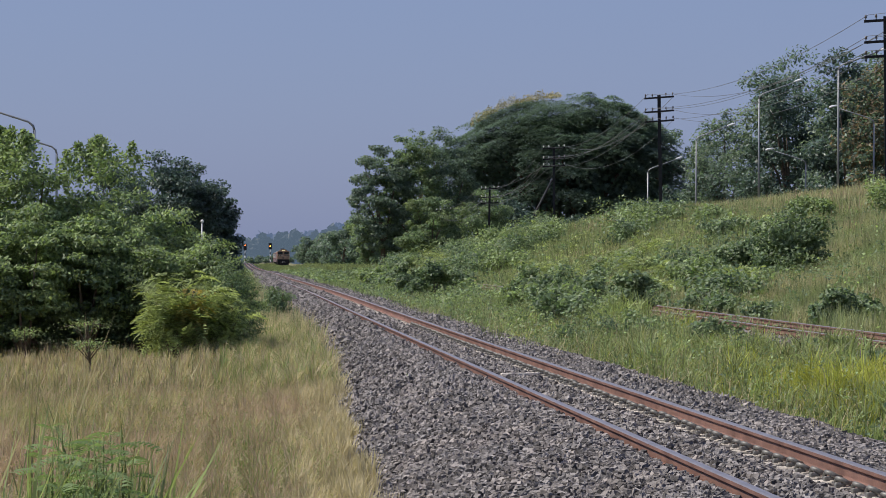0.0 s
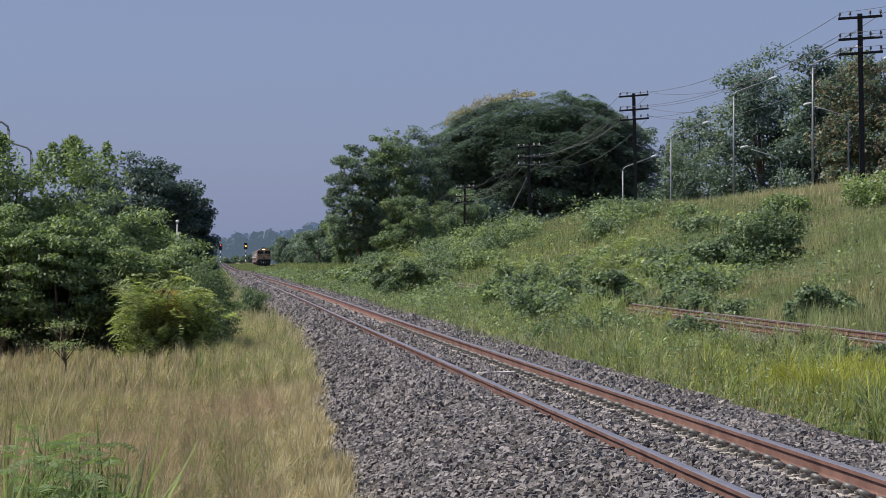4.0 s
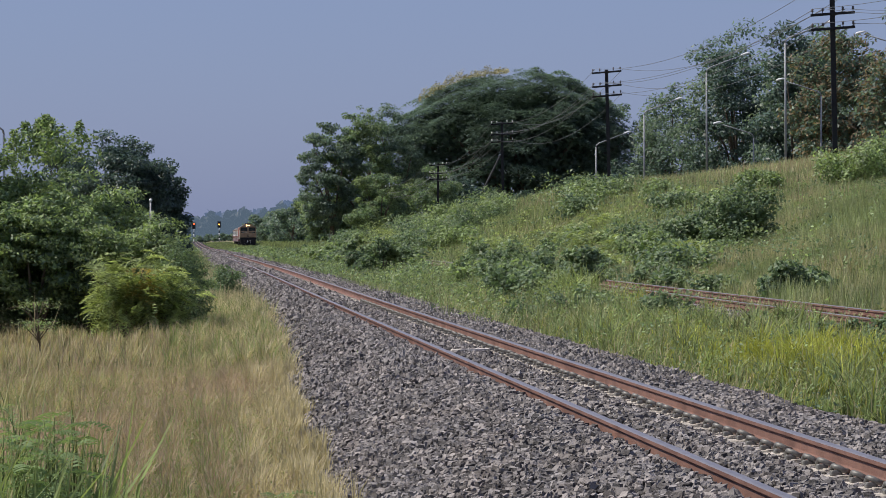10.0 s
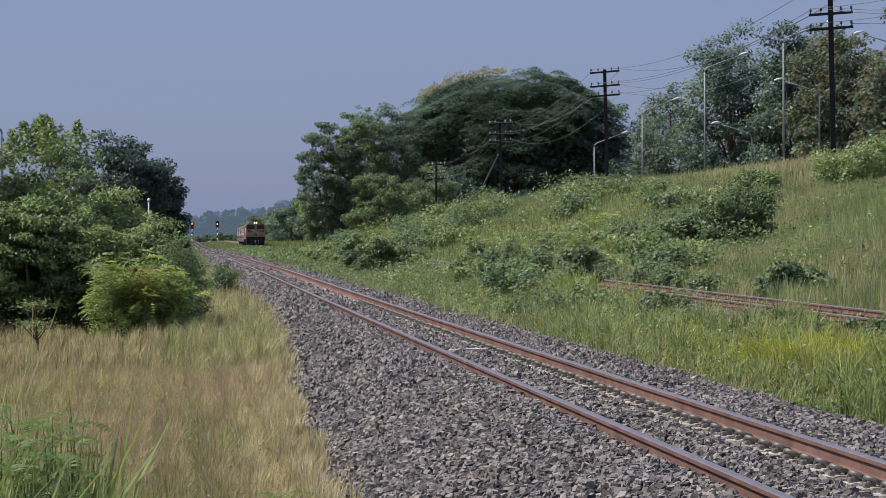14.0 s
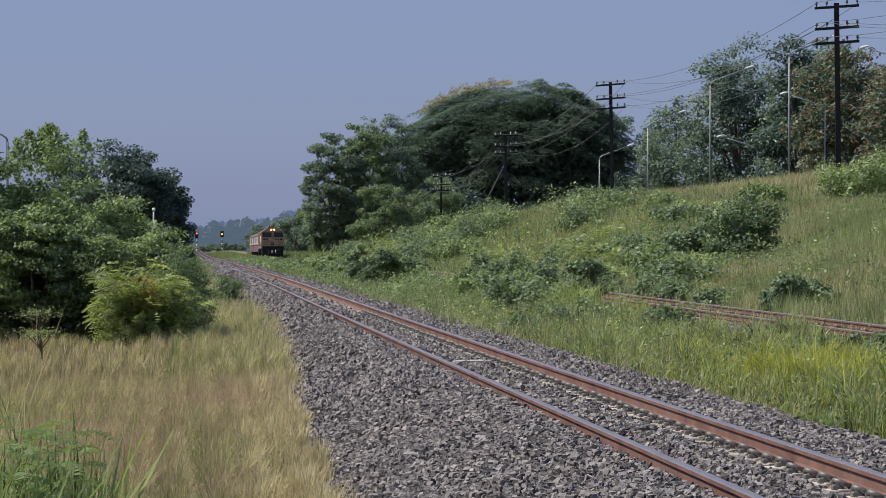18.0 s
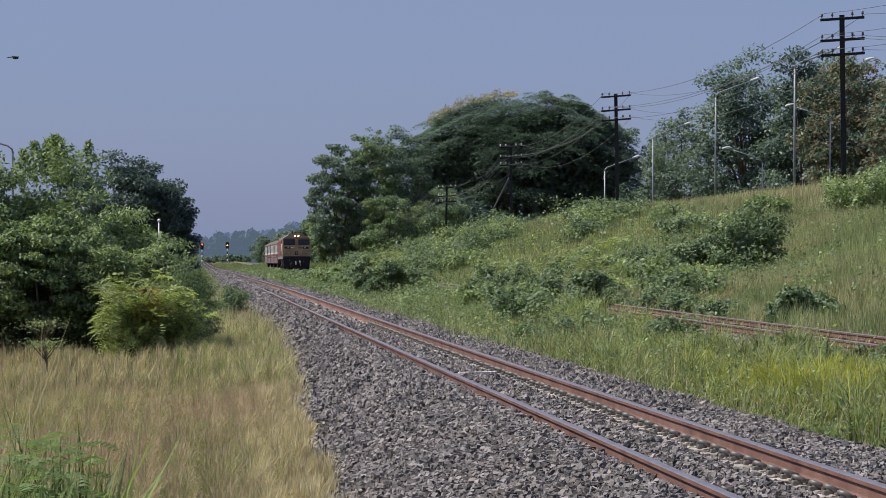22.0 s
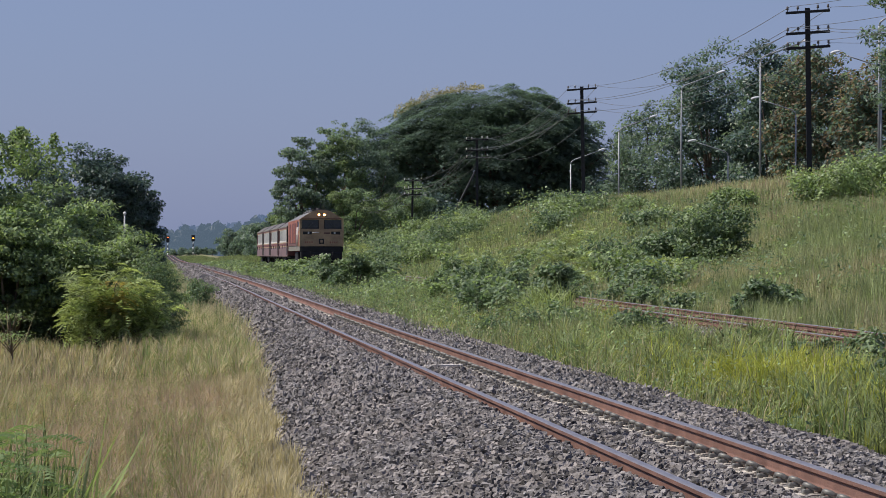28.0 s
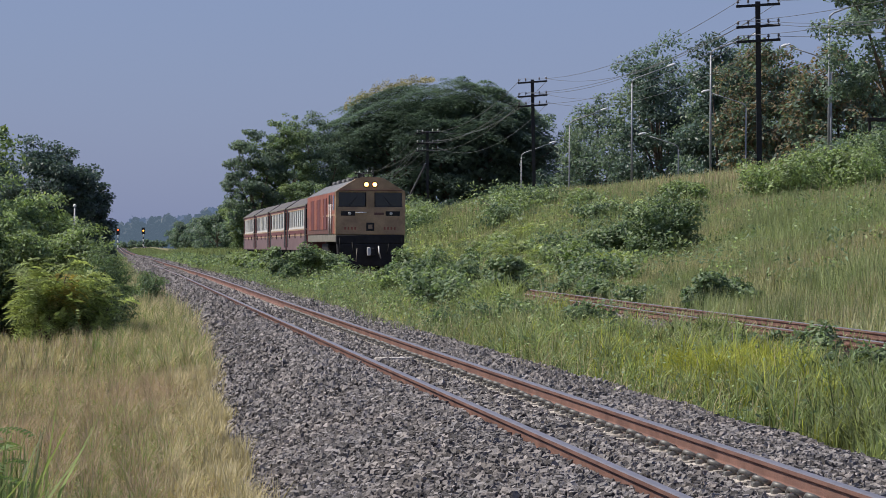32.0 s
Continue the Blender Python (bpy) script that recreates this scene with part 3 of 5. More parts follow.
def plant(name, label, category, x, y, h, r, n, leaf, mat, seed, trunk=0.05, clumps=26, clump=None, stems=3, flat=0.75, low=-0.5, base=0.35,
          aspect=0.5, group="", extra=None, sprigs=0, rough=0.25, bark=None, inner=0.55, droop=0.0, deep=1.0, spray=None):
    """A shrub or tree: stems or a trunk with limbs, and a crown of many leaves; base: where the crown begins, as a share of h."""
    g = np.random.default_rng(seed)
    z0 = float(ground_z(x, y)) - 0.05
    t = thing(name, label, category, Matrix.Translation((x, y, z0)), group)
    half = h * (1 - base) / 2
    centre = (0, 0, h - half)
    clump = clump or 0.32 * r
    c, o, mid, size = crown(g, n, centre, (max(r - clump * 0.6, 0.1), max(r - clump * 0.6, 0.1) * deep, max(half - clump * 0.5, 0.1)), clumps, clump, flat, low, rough, inner)
    if sprigs:
        k = g.choice(len(mid), sprigs)
        hi = mid[k] * np.array([1, 1, 0]) * 0.85
        hi[:, 2] = h * (1 - 0.1 * g.random(sprigs))
        m = int(n * 0.12 / sprigs) + 30
        for p in hi:
            u = g.random((m, 1))
            way = np.array([g.uniform(-0.25, 0.25), g.uniform(-0.25, 0.25), 1.0])
            q = p + way * (u * h * 0.2) + g.normal(0, 1, (m, 3)) * (0.16 * r * (1.15 - u)) * np.array([1, 1, 0.6])
            c, o = np.concatenate([c, q]), np.concatenate([o, unit(g.normal(0, 1, (m, 3)))])
    keep = c[:, 2] > 0.08 * h * (base > 0.2) + 0.03
    c, o = c[keep], o[keep]
    each = 2
    if spray:
        pairs = spray[1]
        pick = g.random(len(c)) < 1.0 / pairs
        c, o, each = c[pick], o[pick], 4 * pairs
        V, F = sprays(c, o, spray[0], g, pairs)
    else:
        V, F = leaves(c, o, leaf, g, aspect, droop=droop)
    mats, index = [mat], np.zeros(len(F), int)
    if extra:
        other, share, where = extra
        mats = [mat, other]
        pick = where(c / np.array([r, r, h])) & (g.random(len(c)) < share)
        index = np.repeat(pick.astype(int), each)
    part("crown", grid_mesh("crown", V, F, mats, False, index), None, t)
    order = np.argsort(-size)
    if stems == 1:
        top_z = h * (base + 0.25)
        bend = g.normal(0, 0.04 * h, 2)
        part("trunk", pipe([(0, 0, -0.2), (bend[0] * 0.3, bend[1] * 0.3, top_z * 0.45), (bend[0], bend[1], top_z)], [trunk * 1.25, trunk, trunk * 0.6], 8), bark or BARK, t)
        for j in order[:8]:
            p = Vector(mid[j])
            s = Vector((bend[0] * 0.7, bend[1] * 0.7, top_z * g.uniform(0.6, 0.95)))
            m = s.lerp(p, 0.5) + Vector((0, 0, 0.08 * h * g.uniform(-0.3, 0.8)))
            part("limb", pipe([s, m, p], [trunk * 0.5, trunk * 0.32, trunk * 0.12], 6), bark or BARK, t)
    else:
        for j in order[:stems]:
            p = Vector(mid[j])
            a = Vector((g.uniform(-0.12, 0.12) * r, g.uniform(-0.12, 0.12) * r, -0.1))
            m = a.lerp(p, 0.5) + Vector((0, 0, 0.1 * h))
            part("stem", pipe([a, m, p], [trunk, trunk * 0.7, trunk * 0.25], 5), bark or BARK, t)
    return t

# ---- the great rain tree and the wood round it ----
def rain_tree():
    g = np.random.default_rng(5)
    x, y = 48.2, 425.0
    z0 = float(ground_z(x, y))
    t = thing("rain_tree", "huge dark-green rain tree with a wide domed crown", "tree", Matrix.Translation((x, y, z0)))
    H, R = 23.7, 20.5

    def dome(r):
        return 6.5 + (H - 6.9) * np.clip(1 - (r / R) ** 2, 0, 1) ** 0.38

    # broad flat plates of foliage, laid over one another like shingles
    N = 700
    a = g.uniform(0, 6.283, N)
    r = np.sqrt(g.random(N)) * R * 0.98
    z = np.maximum(dome(r) + 0.15 - g.random(N) ** 2.6 * 4.5, 4.5) + 0.5 * np.sin(a * 5 + r * 0.4)
    flank = np.arange(N) < 330
    zf = g.uniform(5.5, H - 1.5, N)
    rf = R * np.sqrt(1 - np.clip((zf - 6.5) / (H - 6.9), 0, 1) ** (1 / 0.38)) * g.uniform(0.88, 1.0, N)
    z, r = np.where(flank, zf, z), np.where(flank, rf, r)
    plate = np.stack([np.cos(a) * r, np.sin(a) * r * 0.7, z], -1)
    size = g.uniform(0.9, 2.2, N)
    n = 200000
    k = g.choice(N, n, p=size ** 2 / (size ** 2).sum())
    b, q = g.uniform(0, 6.283, n), np.sqrt(g.random(n)) * (1 + 0.22 * np.sin(5 * g.random(n)))
    lobe = 1 + 0.2 * np.sin(b * 3 + k) + 0.12 * np.sin(b * 7 + 2.3 * k)
    q = q * lobe
    flat = np.stack([np.cos(b) * q * 1.25, np.sin(b) * q, np.zeros(n)], -1) * size[k][:, None]
    away = plate[k] / np.array([R, R * 0.7, 1e9])
    flat[:, 2] = -0.34 * size[k] * q ** 2 - 0.30 * (flat[:, 0] * away[:, 0] + flat[:, 1] * away[:, 1]) + g.normal(0, 0.10, n)
    c = plate[k] + flat
    c[:, 0] *= np.where(c[:, 0] > 0, 0.74, 1.0)
    out = unit(np.stack([c[:, 0] / R * 0.4, c[:, 1] / R * 0.4, np.full(n, 1.0)], -1))
    V, F = leaves(c, out, 0.31, g, 0.6, 0.3)
    part("crown", grid_mesh("crown", V, F, LEAFRAIN), None, t)
    # the dense inner foliage
    m = 26000
    a, r = g.uniform(0, 6.283, m), np.sqrt(g.random(m)) * R * 0.84
    p = np.stack([np.cos(a) * r, np.sin(a) * r * 0.6 + 1.0, 2.5 + (dome(r) - 4.8) * g.random(m) ** 0.6], -1)
    p[:, 0] *= np.where(p[:, 0] > 0, 0.74, 1.0)
    V, F = leaves(p, unit(g.normal(0, 1, (m, 3))), 0.7, g, 0.7)
    part("inner_crown", grid_mesh("inner_crown", V, F, LEAFRAIN), None, t)
    # a yellow-flowering climber along the top
    m = 2300
    u = g.random(m)
    px = -15.0 + 12.2 * u
    lump = np.clip(0.5 + 0.5 * np.sin(u * 31) * np.sin(u * 13 + 1) + 0.25 * np.sin(u * 5), 0.05, 1.2)
    p = np.stack([px, g.normal(-0.5, 1.3, m), dome(np.abs(px)) + 0.1 + g.normal(0, 0.22, m) + 1.2 * lump * g.random(m) ** 1.5], -1)
    V, F = leaves(p, unit(g.normal(0, 1, (m, 3))), 0.26, g, 0.5)
    part("blossom", grid_mesh("blossom", V, F, BLOSSOM), None, t, "pale yellow flowering top of the crown")
    part("trunk", pipe([(0, 0, -0.5), (0.3, 0, 2.0), (0.2, 0.2, 4.5)], [1.25, 0.95, 0.9], 10), BARK, t)
    for j in range(11):
        b = 6.283 * j / 11 + g.uniform(-0.2, 0.2)
        e = Vector((math.cos(b) * 14, math.sin(b) * 9, 13 + g.uniform(-1, 2)))
        part("limb", pipe([(0.2, 0.2, 3.6), (e.x * 0.35, e.y * 0.35, 8.0), (e.x * 0.7, e.y * 0.7, 11.5), e], [0.55, 0.42, 0.28, 0.1], 6), BARK, t)


rain_tree()


def tree(x, y, h, r, n, leaf, mat, seed, label, base=0.2, clumps=40, rough=0.2, lobe=0.26, **more):
    return plant("tree", label, "tree", x, y, h, r, n, leaf, mat, seed, trunk=0.018 * h, clumps=int(clumps * 1.7), clump=lobe * r, stems=1, base=base * 0.3, rough=rough, flat=0.6,
                 low=-1.0, **more)


# feathery trees beside the great one
tree(20.4, 405, 16.6, 4.6, 24000, 0.33, LEAFTREE, 21, "tall feathery green tree at the edge of a wood", 0.1, 110, 0.14, 0.19)
tree(24.0, 408, 18.6, 4.8, 24000, 0.33, LEAF, 20, "tall feathery green tree at the edge of a wood", 0.1, 130, 0.14, 0.19)
tree(28.3, 412, 18.8, 5.4, 25000, 0.33, LEAFTREE, 22, "tall feathery green tree at the edge of a wood", 0.1, 140, 0.14, 0.18)
tree(25.0, 380, 9.5, 4.0, 18000, 0.28, LEAF, 23, "leafy green tree at the foot of a larger one", 0.05, 34)
tree(31.5, 385, 10.0, 4.5, 18000, 0.28, LEAF, 24, "leafy green tree at the foot of a larger one", 0.05, 34)
tree(19.8, 420, 8.5, 3.4, 10000, 0.29, LEAF, 25, "leafy green tree at the edge of a wood", 0.05, 30)
# darker leaves here put the shade under the great crown into the colour
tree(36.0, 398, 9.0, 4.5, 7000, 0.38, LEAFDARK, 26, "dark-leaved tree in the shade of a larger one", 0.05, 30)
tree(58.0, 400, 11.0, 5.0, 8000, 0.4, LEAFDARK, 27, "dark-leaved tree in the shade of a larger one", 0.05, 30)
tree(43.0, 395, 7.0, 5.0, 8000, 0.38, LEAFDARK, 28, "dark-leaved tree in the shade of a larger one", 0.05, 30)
tree(64.0, 436, 21.5, 6.5, 11000, 0.42, LEAFTREE, 29, "tall green tree behind a great rain tree", 0.1, 34)
# the tall row beyond the road
for n, (x, y, h, r, k) in enumerate([(61, 378, 19.0, 6.0, 0), (63.5, 352, 25.5, 7.2, 0), (60.5, 336, 21.0, 5.0, 1), (66, 322, 22.0, 6.8, 0), (61.5, 306, 20.0, 5.0, 1),
                                     (67, 296, 17.4, 6.2, 0), (61.5, 284, 18.0, 5.4, 2), (68, 268, 15.6, 6.0, 0), (61.5, 258, 14.8, 5.6, 2), (66, 246, 13.5, 5.2, 0)]):
    mat = (LEAFTREE, LEAFDARK, LEAFTREE)[k]
    ex = (LEAFDRY, 0.4, lambda q: q[:, 2] > 0.25) if k == 2 else None
    tree(x, y, h, r, 17500, 0.42, mat, 40 + n, ("tall green tree in the row beyond the road", "tall dark-green tree in the row beyond the road",
         "tree with browning leaves in the row beyond the road")[k], 0.03, 90, 0.2, 0.25, inner=0.35, extra=ex, group="row of trees beyond the road")
for n in range(12):
    g = random.Random(640 + n)
    y = 245 + n * 13
    plant("shrub", "dense green undergrowth below roadside trees", "shrub", 59.5 + g.uniform(0, 3), y, g.uniform(4.5, 7.5), g.uniform(3.5, 4.8), 3600, 0.46, (LEAFTREE, LEAF)[n % 2], 660 + n, 0.08, 50, 1.2, 4,
          base=0.02, low=-1.0, flat=0.6, rough=0.15, group="undergrowth beyond the road")
tree(44.0, 171.7, 12.5, 3.7, 12000, 0.26, LEAFTREE, 61, "dark-leaved roadside tree with low branches", 0.22, 40, 0.4)
# wood along the far line
for n in range(22):
    g = random.Random(300 + n)
    y = 440 + n * 26
    x = float(loop_x(y)) + 6.5 + g.uniform(0, 6) + 0.004 * (y - 450)
    tree(x, y, g.uniform(5.0, 8.5), g.uniform(3.5, 5.0), 4600, 0.40, LEAFTREE, 80 + n, "green tree in the wood along the line", 0.02, 22, 0.2, group="wood along the line")
# the farthest woods, their haze carried by the glowing blue-grey colour
g = np.random.default_rng(17)
m = 14000
u = g.random(m)
X = -260 + 335 * u
ridge = 9 + 5 * np.sin(u * 37) * np.sin(u * 11) + 3 * np.sin(u * 97) + 2 * np.sin(u * 211)
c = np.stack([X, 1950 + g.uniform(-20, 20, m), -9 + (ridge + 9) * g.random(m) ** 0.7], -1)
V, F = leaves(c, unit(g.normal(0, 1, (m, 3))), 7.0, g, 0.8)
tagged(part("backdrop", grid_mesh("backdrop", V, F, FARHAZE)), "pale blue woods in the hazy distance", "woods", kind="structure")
m = 9000
u = g.random(m)
ridge = np.minimum(3.0 + 12.5 * u, 13) + 2.2 * np.sin(u * 23 + 1) * np.sin(u * 9) + 1.2 * np.sin(u * 67) + 0.7 * np.sin(u * 150)
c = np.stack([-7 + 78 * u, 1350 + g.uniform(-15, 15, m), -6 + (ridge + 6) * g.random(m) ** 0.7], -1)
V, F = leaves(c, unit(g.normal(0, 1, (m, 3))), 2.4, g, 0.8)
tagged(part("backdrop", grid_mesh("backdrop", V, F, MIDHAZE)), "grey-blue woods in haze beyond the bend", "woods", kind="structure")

for n in range(15):
    g = random.Random(560 + n)
    plant("shrub", "green bush where the distant line bends away", "shrub", -6 + 2.1 * n, 1112 + g.uniform(0, 30), g.uniform(1.8, 3.6), g.uniform(1.8, 2.8), 900, 0.5, LEAFTREE, 580 + n, 0.06, 18, 0.8, 3,
          base=0.02, low=-1.0, group="bushes at the bend")

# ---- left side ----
# lighter leaves over a shrub's upper part, sunlight put into the leaf colour
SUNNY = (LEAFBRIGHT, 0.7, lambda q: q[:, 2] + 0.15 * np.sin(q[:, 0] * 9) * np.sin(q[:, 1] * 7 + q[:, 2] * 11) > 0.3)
TANGLE = "tall tangled green shrub at the edge of dry grass"


def thicket(label, x, y, h, r, n, leaf, mat, seed, sprigs=0, **more):
    return plant("shrub", label, "shrub", x, y, h, r, int(n * 0.95), leaf * 0.8, mat, seed, 0.045, int(60 + 70 * r), 0.26 * r + 0.10, 5, base=0.02, low=-1.0, sprigs=sprigs, flat=0.36, inner=0.72,
                 group="thicket", **more)


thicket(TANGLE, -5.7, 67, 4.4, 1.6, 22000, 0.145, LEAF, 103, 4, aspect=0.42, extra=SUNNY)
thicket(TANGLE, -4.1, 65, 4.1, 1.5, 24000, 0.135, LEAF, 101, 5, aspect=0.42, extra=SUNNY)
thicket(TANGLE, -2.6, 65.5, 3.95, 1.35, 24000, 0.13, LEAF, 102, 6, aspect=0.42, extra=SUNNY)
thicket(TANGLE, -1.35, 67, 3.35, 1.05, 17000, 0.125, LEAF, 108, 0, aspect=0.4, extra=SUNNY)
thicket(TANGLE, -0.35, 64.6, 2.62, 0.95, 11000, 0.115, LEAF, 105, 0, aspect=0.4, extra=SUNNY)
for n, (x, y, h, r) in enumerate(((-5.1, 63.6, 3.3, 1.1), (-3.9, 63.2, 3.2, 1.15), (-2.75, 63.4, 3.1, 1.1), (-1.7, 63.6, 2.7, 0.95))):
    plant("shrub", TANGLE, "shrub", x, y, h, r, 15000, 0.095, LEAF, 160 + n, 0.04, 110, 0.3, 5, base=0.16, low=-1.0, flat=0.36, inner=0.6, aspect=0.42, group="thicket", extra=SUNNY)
FEATHERED = dict(flat=0.45, base=0.22, low=-1.0, rough=0.75, inner=0.3, group="thicket", spray=(0.34, 8))
plant("shrub", "feathery bright-green shrub with a few yellow leaves", "shrub", -0.88, 60.8, 1.85, 0.98, 6800, 0.095, FEATHER, 104, 0.03, 70, 0.2, 8,
      extra=(LEAFYELLOW, 0.55, lambda q: ((q[:, 0] - 0.28) / 0.28) ** 2 + ((q[:, 2] - 0.72) / 0.17) ** 2 + 0.5 * np.sin(q[:, 0] * 23) * np.sin(q[:, 2] * 29) < 0.8), **FEATHERED)
plant("shrub", "feathery green shrub beside the ballast", "shrub", -0.12, 61.5, 1.35, 0.55, 3400, 0.09, FEATHER, 113, 0.025, 55, 0.18, 7, **FEATHERED)
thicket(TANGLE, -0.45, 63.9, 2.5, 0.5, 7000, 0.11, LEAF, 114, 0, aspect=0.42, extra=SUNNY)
thicket("feathery green shrub beside the ballast", 0.2, 63, 2.1, 0.62, 9000, 0.075, LEAF, 106, 0, aspect=0.38)
for n, (x, h) in enumerate(((-5.4, 1.5), (-4.5, 1.6), (-3.6, 1.7), (-2.7, 1.5), (-1.75, 1.2))):
    thicket("low undergrowth in front of taller shrubs", x, 63.9 + 0.4 * (n % 2), h, 0.75, 5000, 0.09, LEAF, 140 + n, 0, aspect=0.42)
thicket("low leafy green shrub beside the ballast", 0.35, 82, 1.5, 0.65, 6000, 0.10, LEAFBRIGHT, 109, 0, aspect=0.45)
thicket("low leafy green shrub beside the ballast", 1.5, 90, 1.35, 0.55, 4500, 0.10, LEAF, 107, 0, aspect=0.45)
tree(-2.7, 160, 7.6, 3.0, 40000, 0.17, LEAFDARK, 110, "dense dark-green round tree beside the line", 0.02, 80, 0.12, 0.24)
tree(-0.8, 162, 6.0, 1.85, 22000, 0.17, LEAFDARK, 111, "dense dark-green round tree beside the line", 0.02, 60, 0.12, 0.26)
tree(-6.2, 175, 7.7, 3.0, 14000, 0.18, LEAFDARK, 112, "dense dark-green round tree beside the line", 0.02, 40, 0.2)
for n in range(12):
    g = random.Random(500 + n)
    y = 190 + n * 45
    plant("shrub", "green roadside bush along the distant line", "shrub", float(main_x(y)) - 4.6 - g.uniform(0, 3), y, g.uniform(2.0, 3.2), g.uniform(2.2, 3.2), 2200, 0.3, LEAF, 520 + n, 0.05, 22, 0.8, 3,
          base=0.04, group="bushes along the line")

# ---- shrubs on the bank and between the tracks ----
def bank_shrub(x, y, h, r, n, leaf, mat, seed, label, spray=None):
    # paler leaves towards the top paint in the light that catches them
    return plant("shrub", label, "shrub", x, y, h, r, n, leaf, mat, seed, 0.025, max(16, int(r * 20)), 0.36 * r, 4, base=0.02, low=-1.0, aspect=0.55, group="shrubs on the bank", rough=0.5, inner=0.35, spray=spray,
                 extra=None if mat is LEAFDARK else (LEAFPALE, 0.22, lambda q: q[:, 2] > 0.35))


LOW = "leafy green shrub in tall grass on a railway bank"
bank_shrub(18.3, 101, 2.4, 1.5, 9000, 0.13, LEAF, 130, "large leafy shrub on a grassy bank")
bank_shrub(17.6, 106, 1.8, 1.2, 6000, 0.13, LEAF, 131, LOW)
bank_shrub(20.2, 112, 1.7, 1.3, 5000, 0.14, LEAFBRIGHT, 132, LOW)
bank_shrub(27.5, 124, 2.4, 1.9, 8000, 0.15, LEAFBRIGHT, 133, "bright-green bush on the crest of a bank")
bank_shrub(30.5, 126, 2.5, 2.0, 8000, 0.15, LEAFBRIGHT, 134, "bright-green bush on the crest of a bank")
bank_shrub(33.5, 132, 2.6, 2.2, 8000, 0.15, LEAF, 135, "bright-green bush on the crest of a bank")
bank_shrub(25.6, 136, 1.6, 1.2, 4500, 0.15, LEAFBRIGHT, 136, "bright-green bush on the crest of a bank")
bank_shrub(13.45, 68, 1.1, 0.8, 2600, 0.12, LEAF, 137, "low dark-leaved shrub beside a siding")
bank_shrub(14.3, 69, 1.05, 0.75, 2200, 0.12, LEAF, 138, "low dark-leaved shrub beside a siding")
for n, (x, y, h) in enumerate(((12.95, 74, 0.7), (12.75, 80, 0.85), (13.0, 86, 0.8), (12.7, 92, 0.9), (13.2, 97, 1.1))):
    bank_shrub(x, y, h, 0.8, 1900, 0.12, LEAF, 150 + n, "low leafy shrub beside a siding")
for n in range(84):
    g = random.Random(700 + n)
    y = 92 + n * 2.55 + g.uniform(-2, 2)
    x = g.uniform(15.0, 26.0) if y > 125 else g.uniform(14.6, 14.6 + 0.16 * (y - 80))
    h = g.uniform(0.8, 1.6) * (1 + 0.4 * (y > 170))
    if y > 135 and 0.106 < x / y < 0.126:      # an open grassy slope
        continue
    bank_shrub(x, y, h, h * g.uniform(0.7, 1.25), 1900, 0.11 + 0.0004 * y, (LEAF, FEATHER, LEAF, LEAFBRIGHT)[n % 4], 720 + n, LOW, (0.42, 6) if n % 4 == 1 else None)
for n in range(44):
    g = random.Random(900 + n)
    y = 74 + n * 3.2 + g.uniform(-2, 2)
    x = g.uniform(8.2, 9.4) + 0.0045 * max(0, y - 150)
    if 0.075 < x / y < 0.091:      # a gap in the weeds
        continue
    h = g.uniform(0.8, 1.35)
    bank_shrub(x, y, h, h * g.uniform(0.6, 0.9), 1600, 0.10 + 0.0004 * y, (LEAF, LEAF, LEAFBRIGHT)[n % 3], 920 + n, "leafy weed clump between two tracks")
for n, (x, y, h) in enumerate(((9.8, 42, 0.55), (9.6, 44.5, 0.5), (8.2, 63, 0.9), (7.4, 66, 0.6), (9.1, 58, 0.7), (9.0, 36.4, 0.6), (9.5, 37.0, 0.55), (8.55, 35.8, 0.45))):
    bank_shrub(x, y, h, h * 0.9, 1800, 0.085, LEAF, 980 + n, "leafy weed clump between two tracks")

for n, (x, y, h, r) in enumerate(((8.1, 122, 1.9, 1.0), (7.6, 128, 1.7, 0.9), (9.5, 95, 1.4, 0.9), (9.7, 100, 1.2, 0.7))):
    bank_shrub(x, y, h, r, 3400, 0.14, LEAF, 985 + n, "bushy green weed in front of a siding")
for n, (x, y, h) in enumerate(((9.6, 88, 1.3), (9.9, 92, 1.2), (9.3, 83, 1.1), (10.1, 84, 1.2), (9.9, 97, 1.3), (9.0, 76, 0.9))):
    bank_shrub(x, y, h, 0.75 * h, 2600, 0.12, (LEAF, LEAF, LEAFBRIGHT)[n % 3], 1005 + n, "bushy green weed in front of a siding")
bank_shrub(10.2, 78, 1.35, 0.7, 2800, 0.12, LEAF, 995, "tall leafy shrub at the edge of a siding")
bank_shrub(8.9, 84, 1.2, 0.8, 2400, 0.12, LEAF, 996, "leafy weed clump between two tracks")

# ---- grasses ----
rng = np.random.default_rng(77)
edge = lambda y: 1.17 + 0.024 * (y - 25) + 0.10 * np.sin(y * 0.9) + 0.05 * np.sin(y * 2.3)
x, y = scatter(rng, 1050, lambda y: -0.2 * y, edge, 18, 46, 0.4)
part_a = rng.random(len(x))
green_from = np.clip(0.45 + 0.02 * (y - 20) - 0.38 * np.exp(-((x - 0.35) / 0.7) ** 2), 0.15, 0.8)
near_edge = x > edge(y) - 0.55 + 0.2 * np.sin(y * 1.3)
pink = (0.58 + 0.5 * np.sin(x * 1.1 + 0.4) * np.sin(y * 0.33 + 1.0) + 0.3 * np.exp(-((y - 31) / 5) ** 2) - 0.25 * (y < 24) > rng.random(len(x)) * 1.3) & ~near_edge
blades("dry_grass", "bleached straw-coloured grass along the ballast", x[near_edge], y[near_edge], rng, 0.38, 0.008, PALEGRASS, 0.55, 0.02)
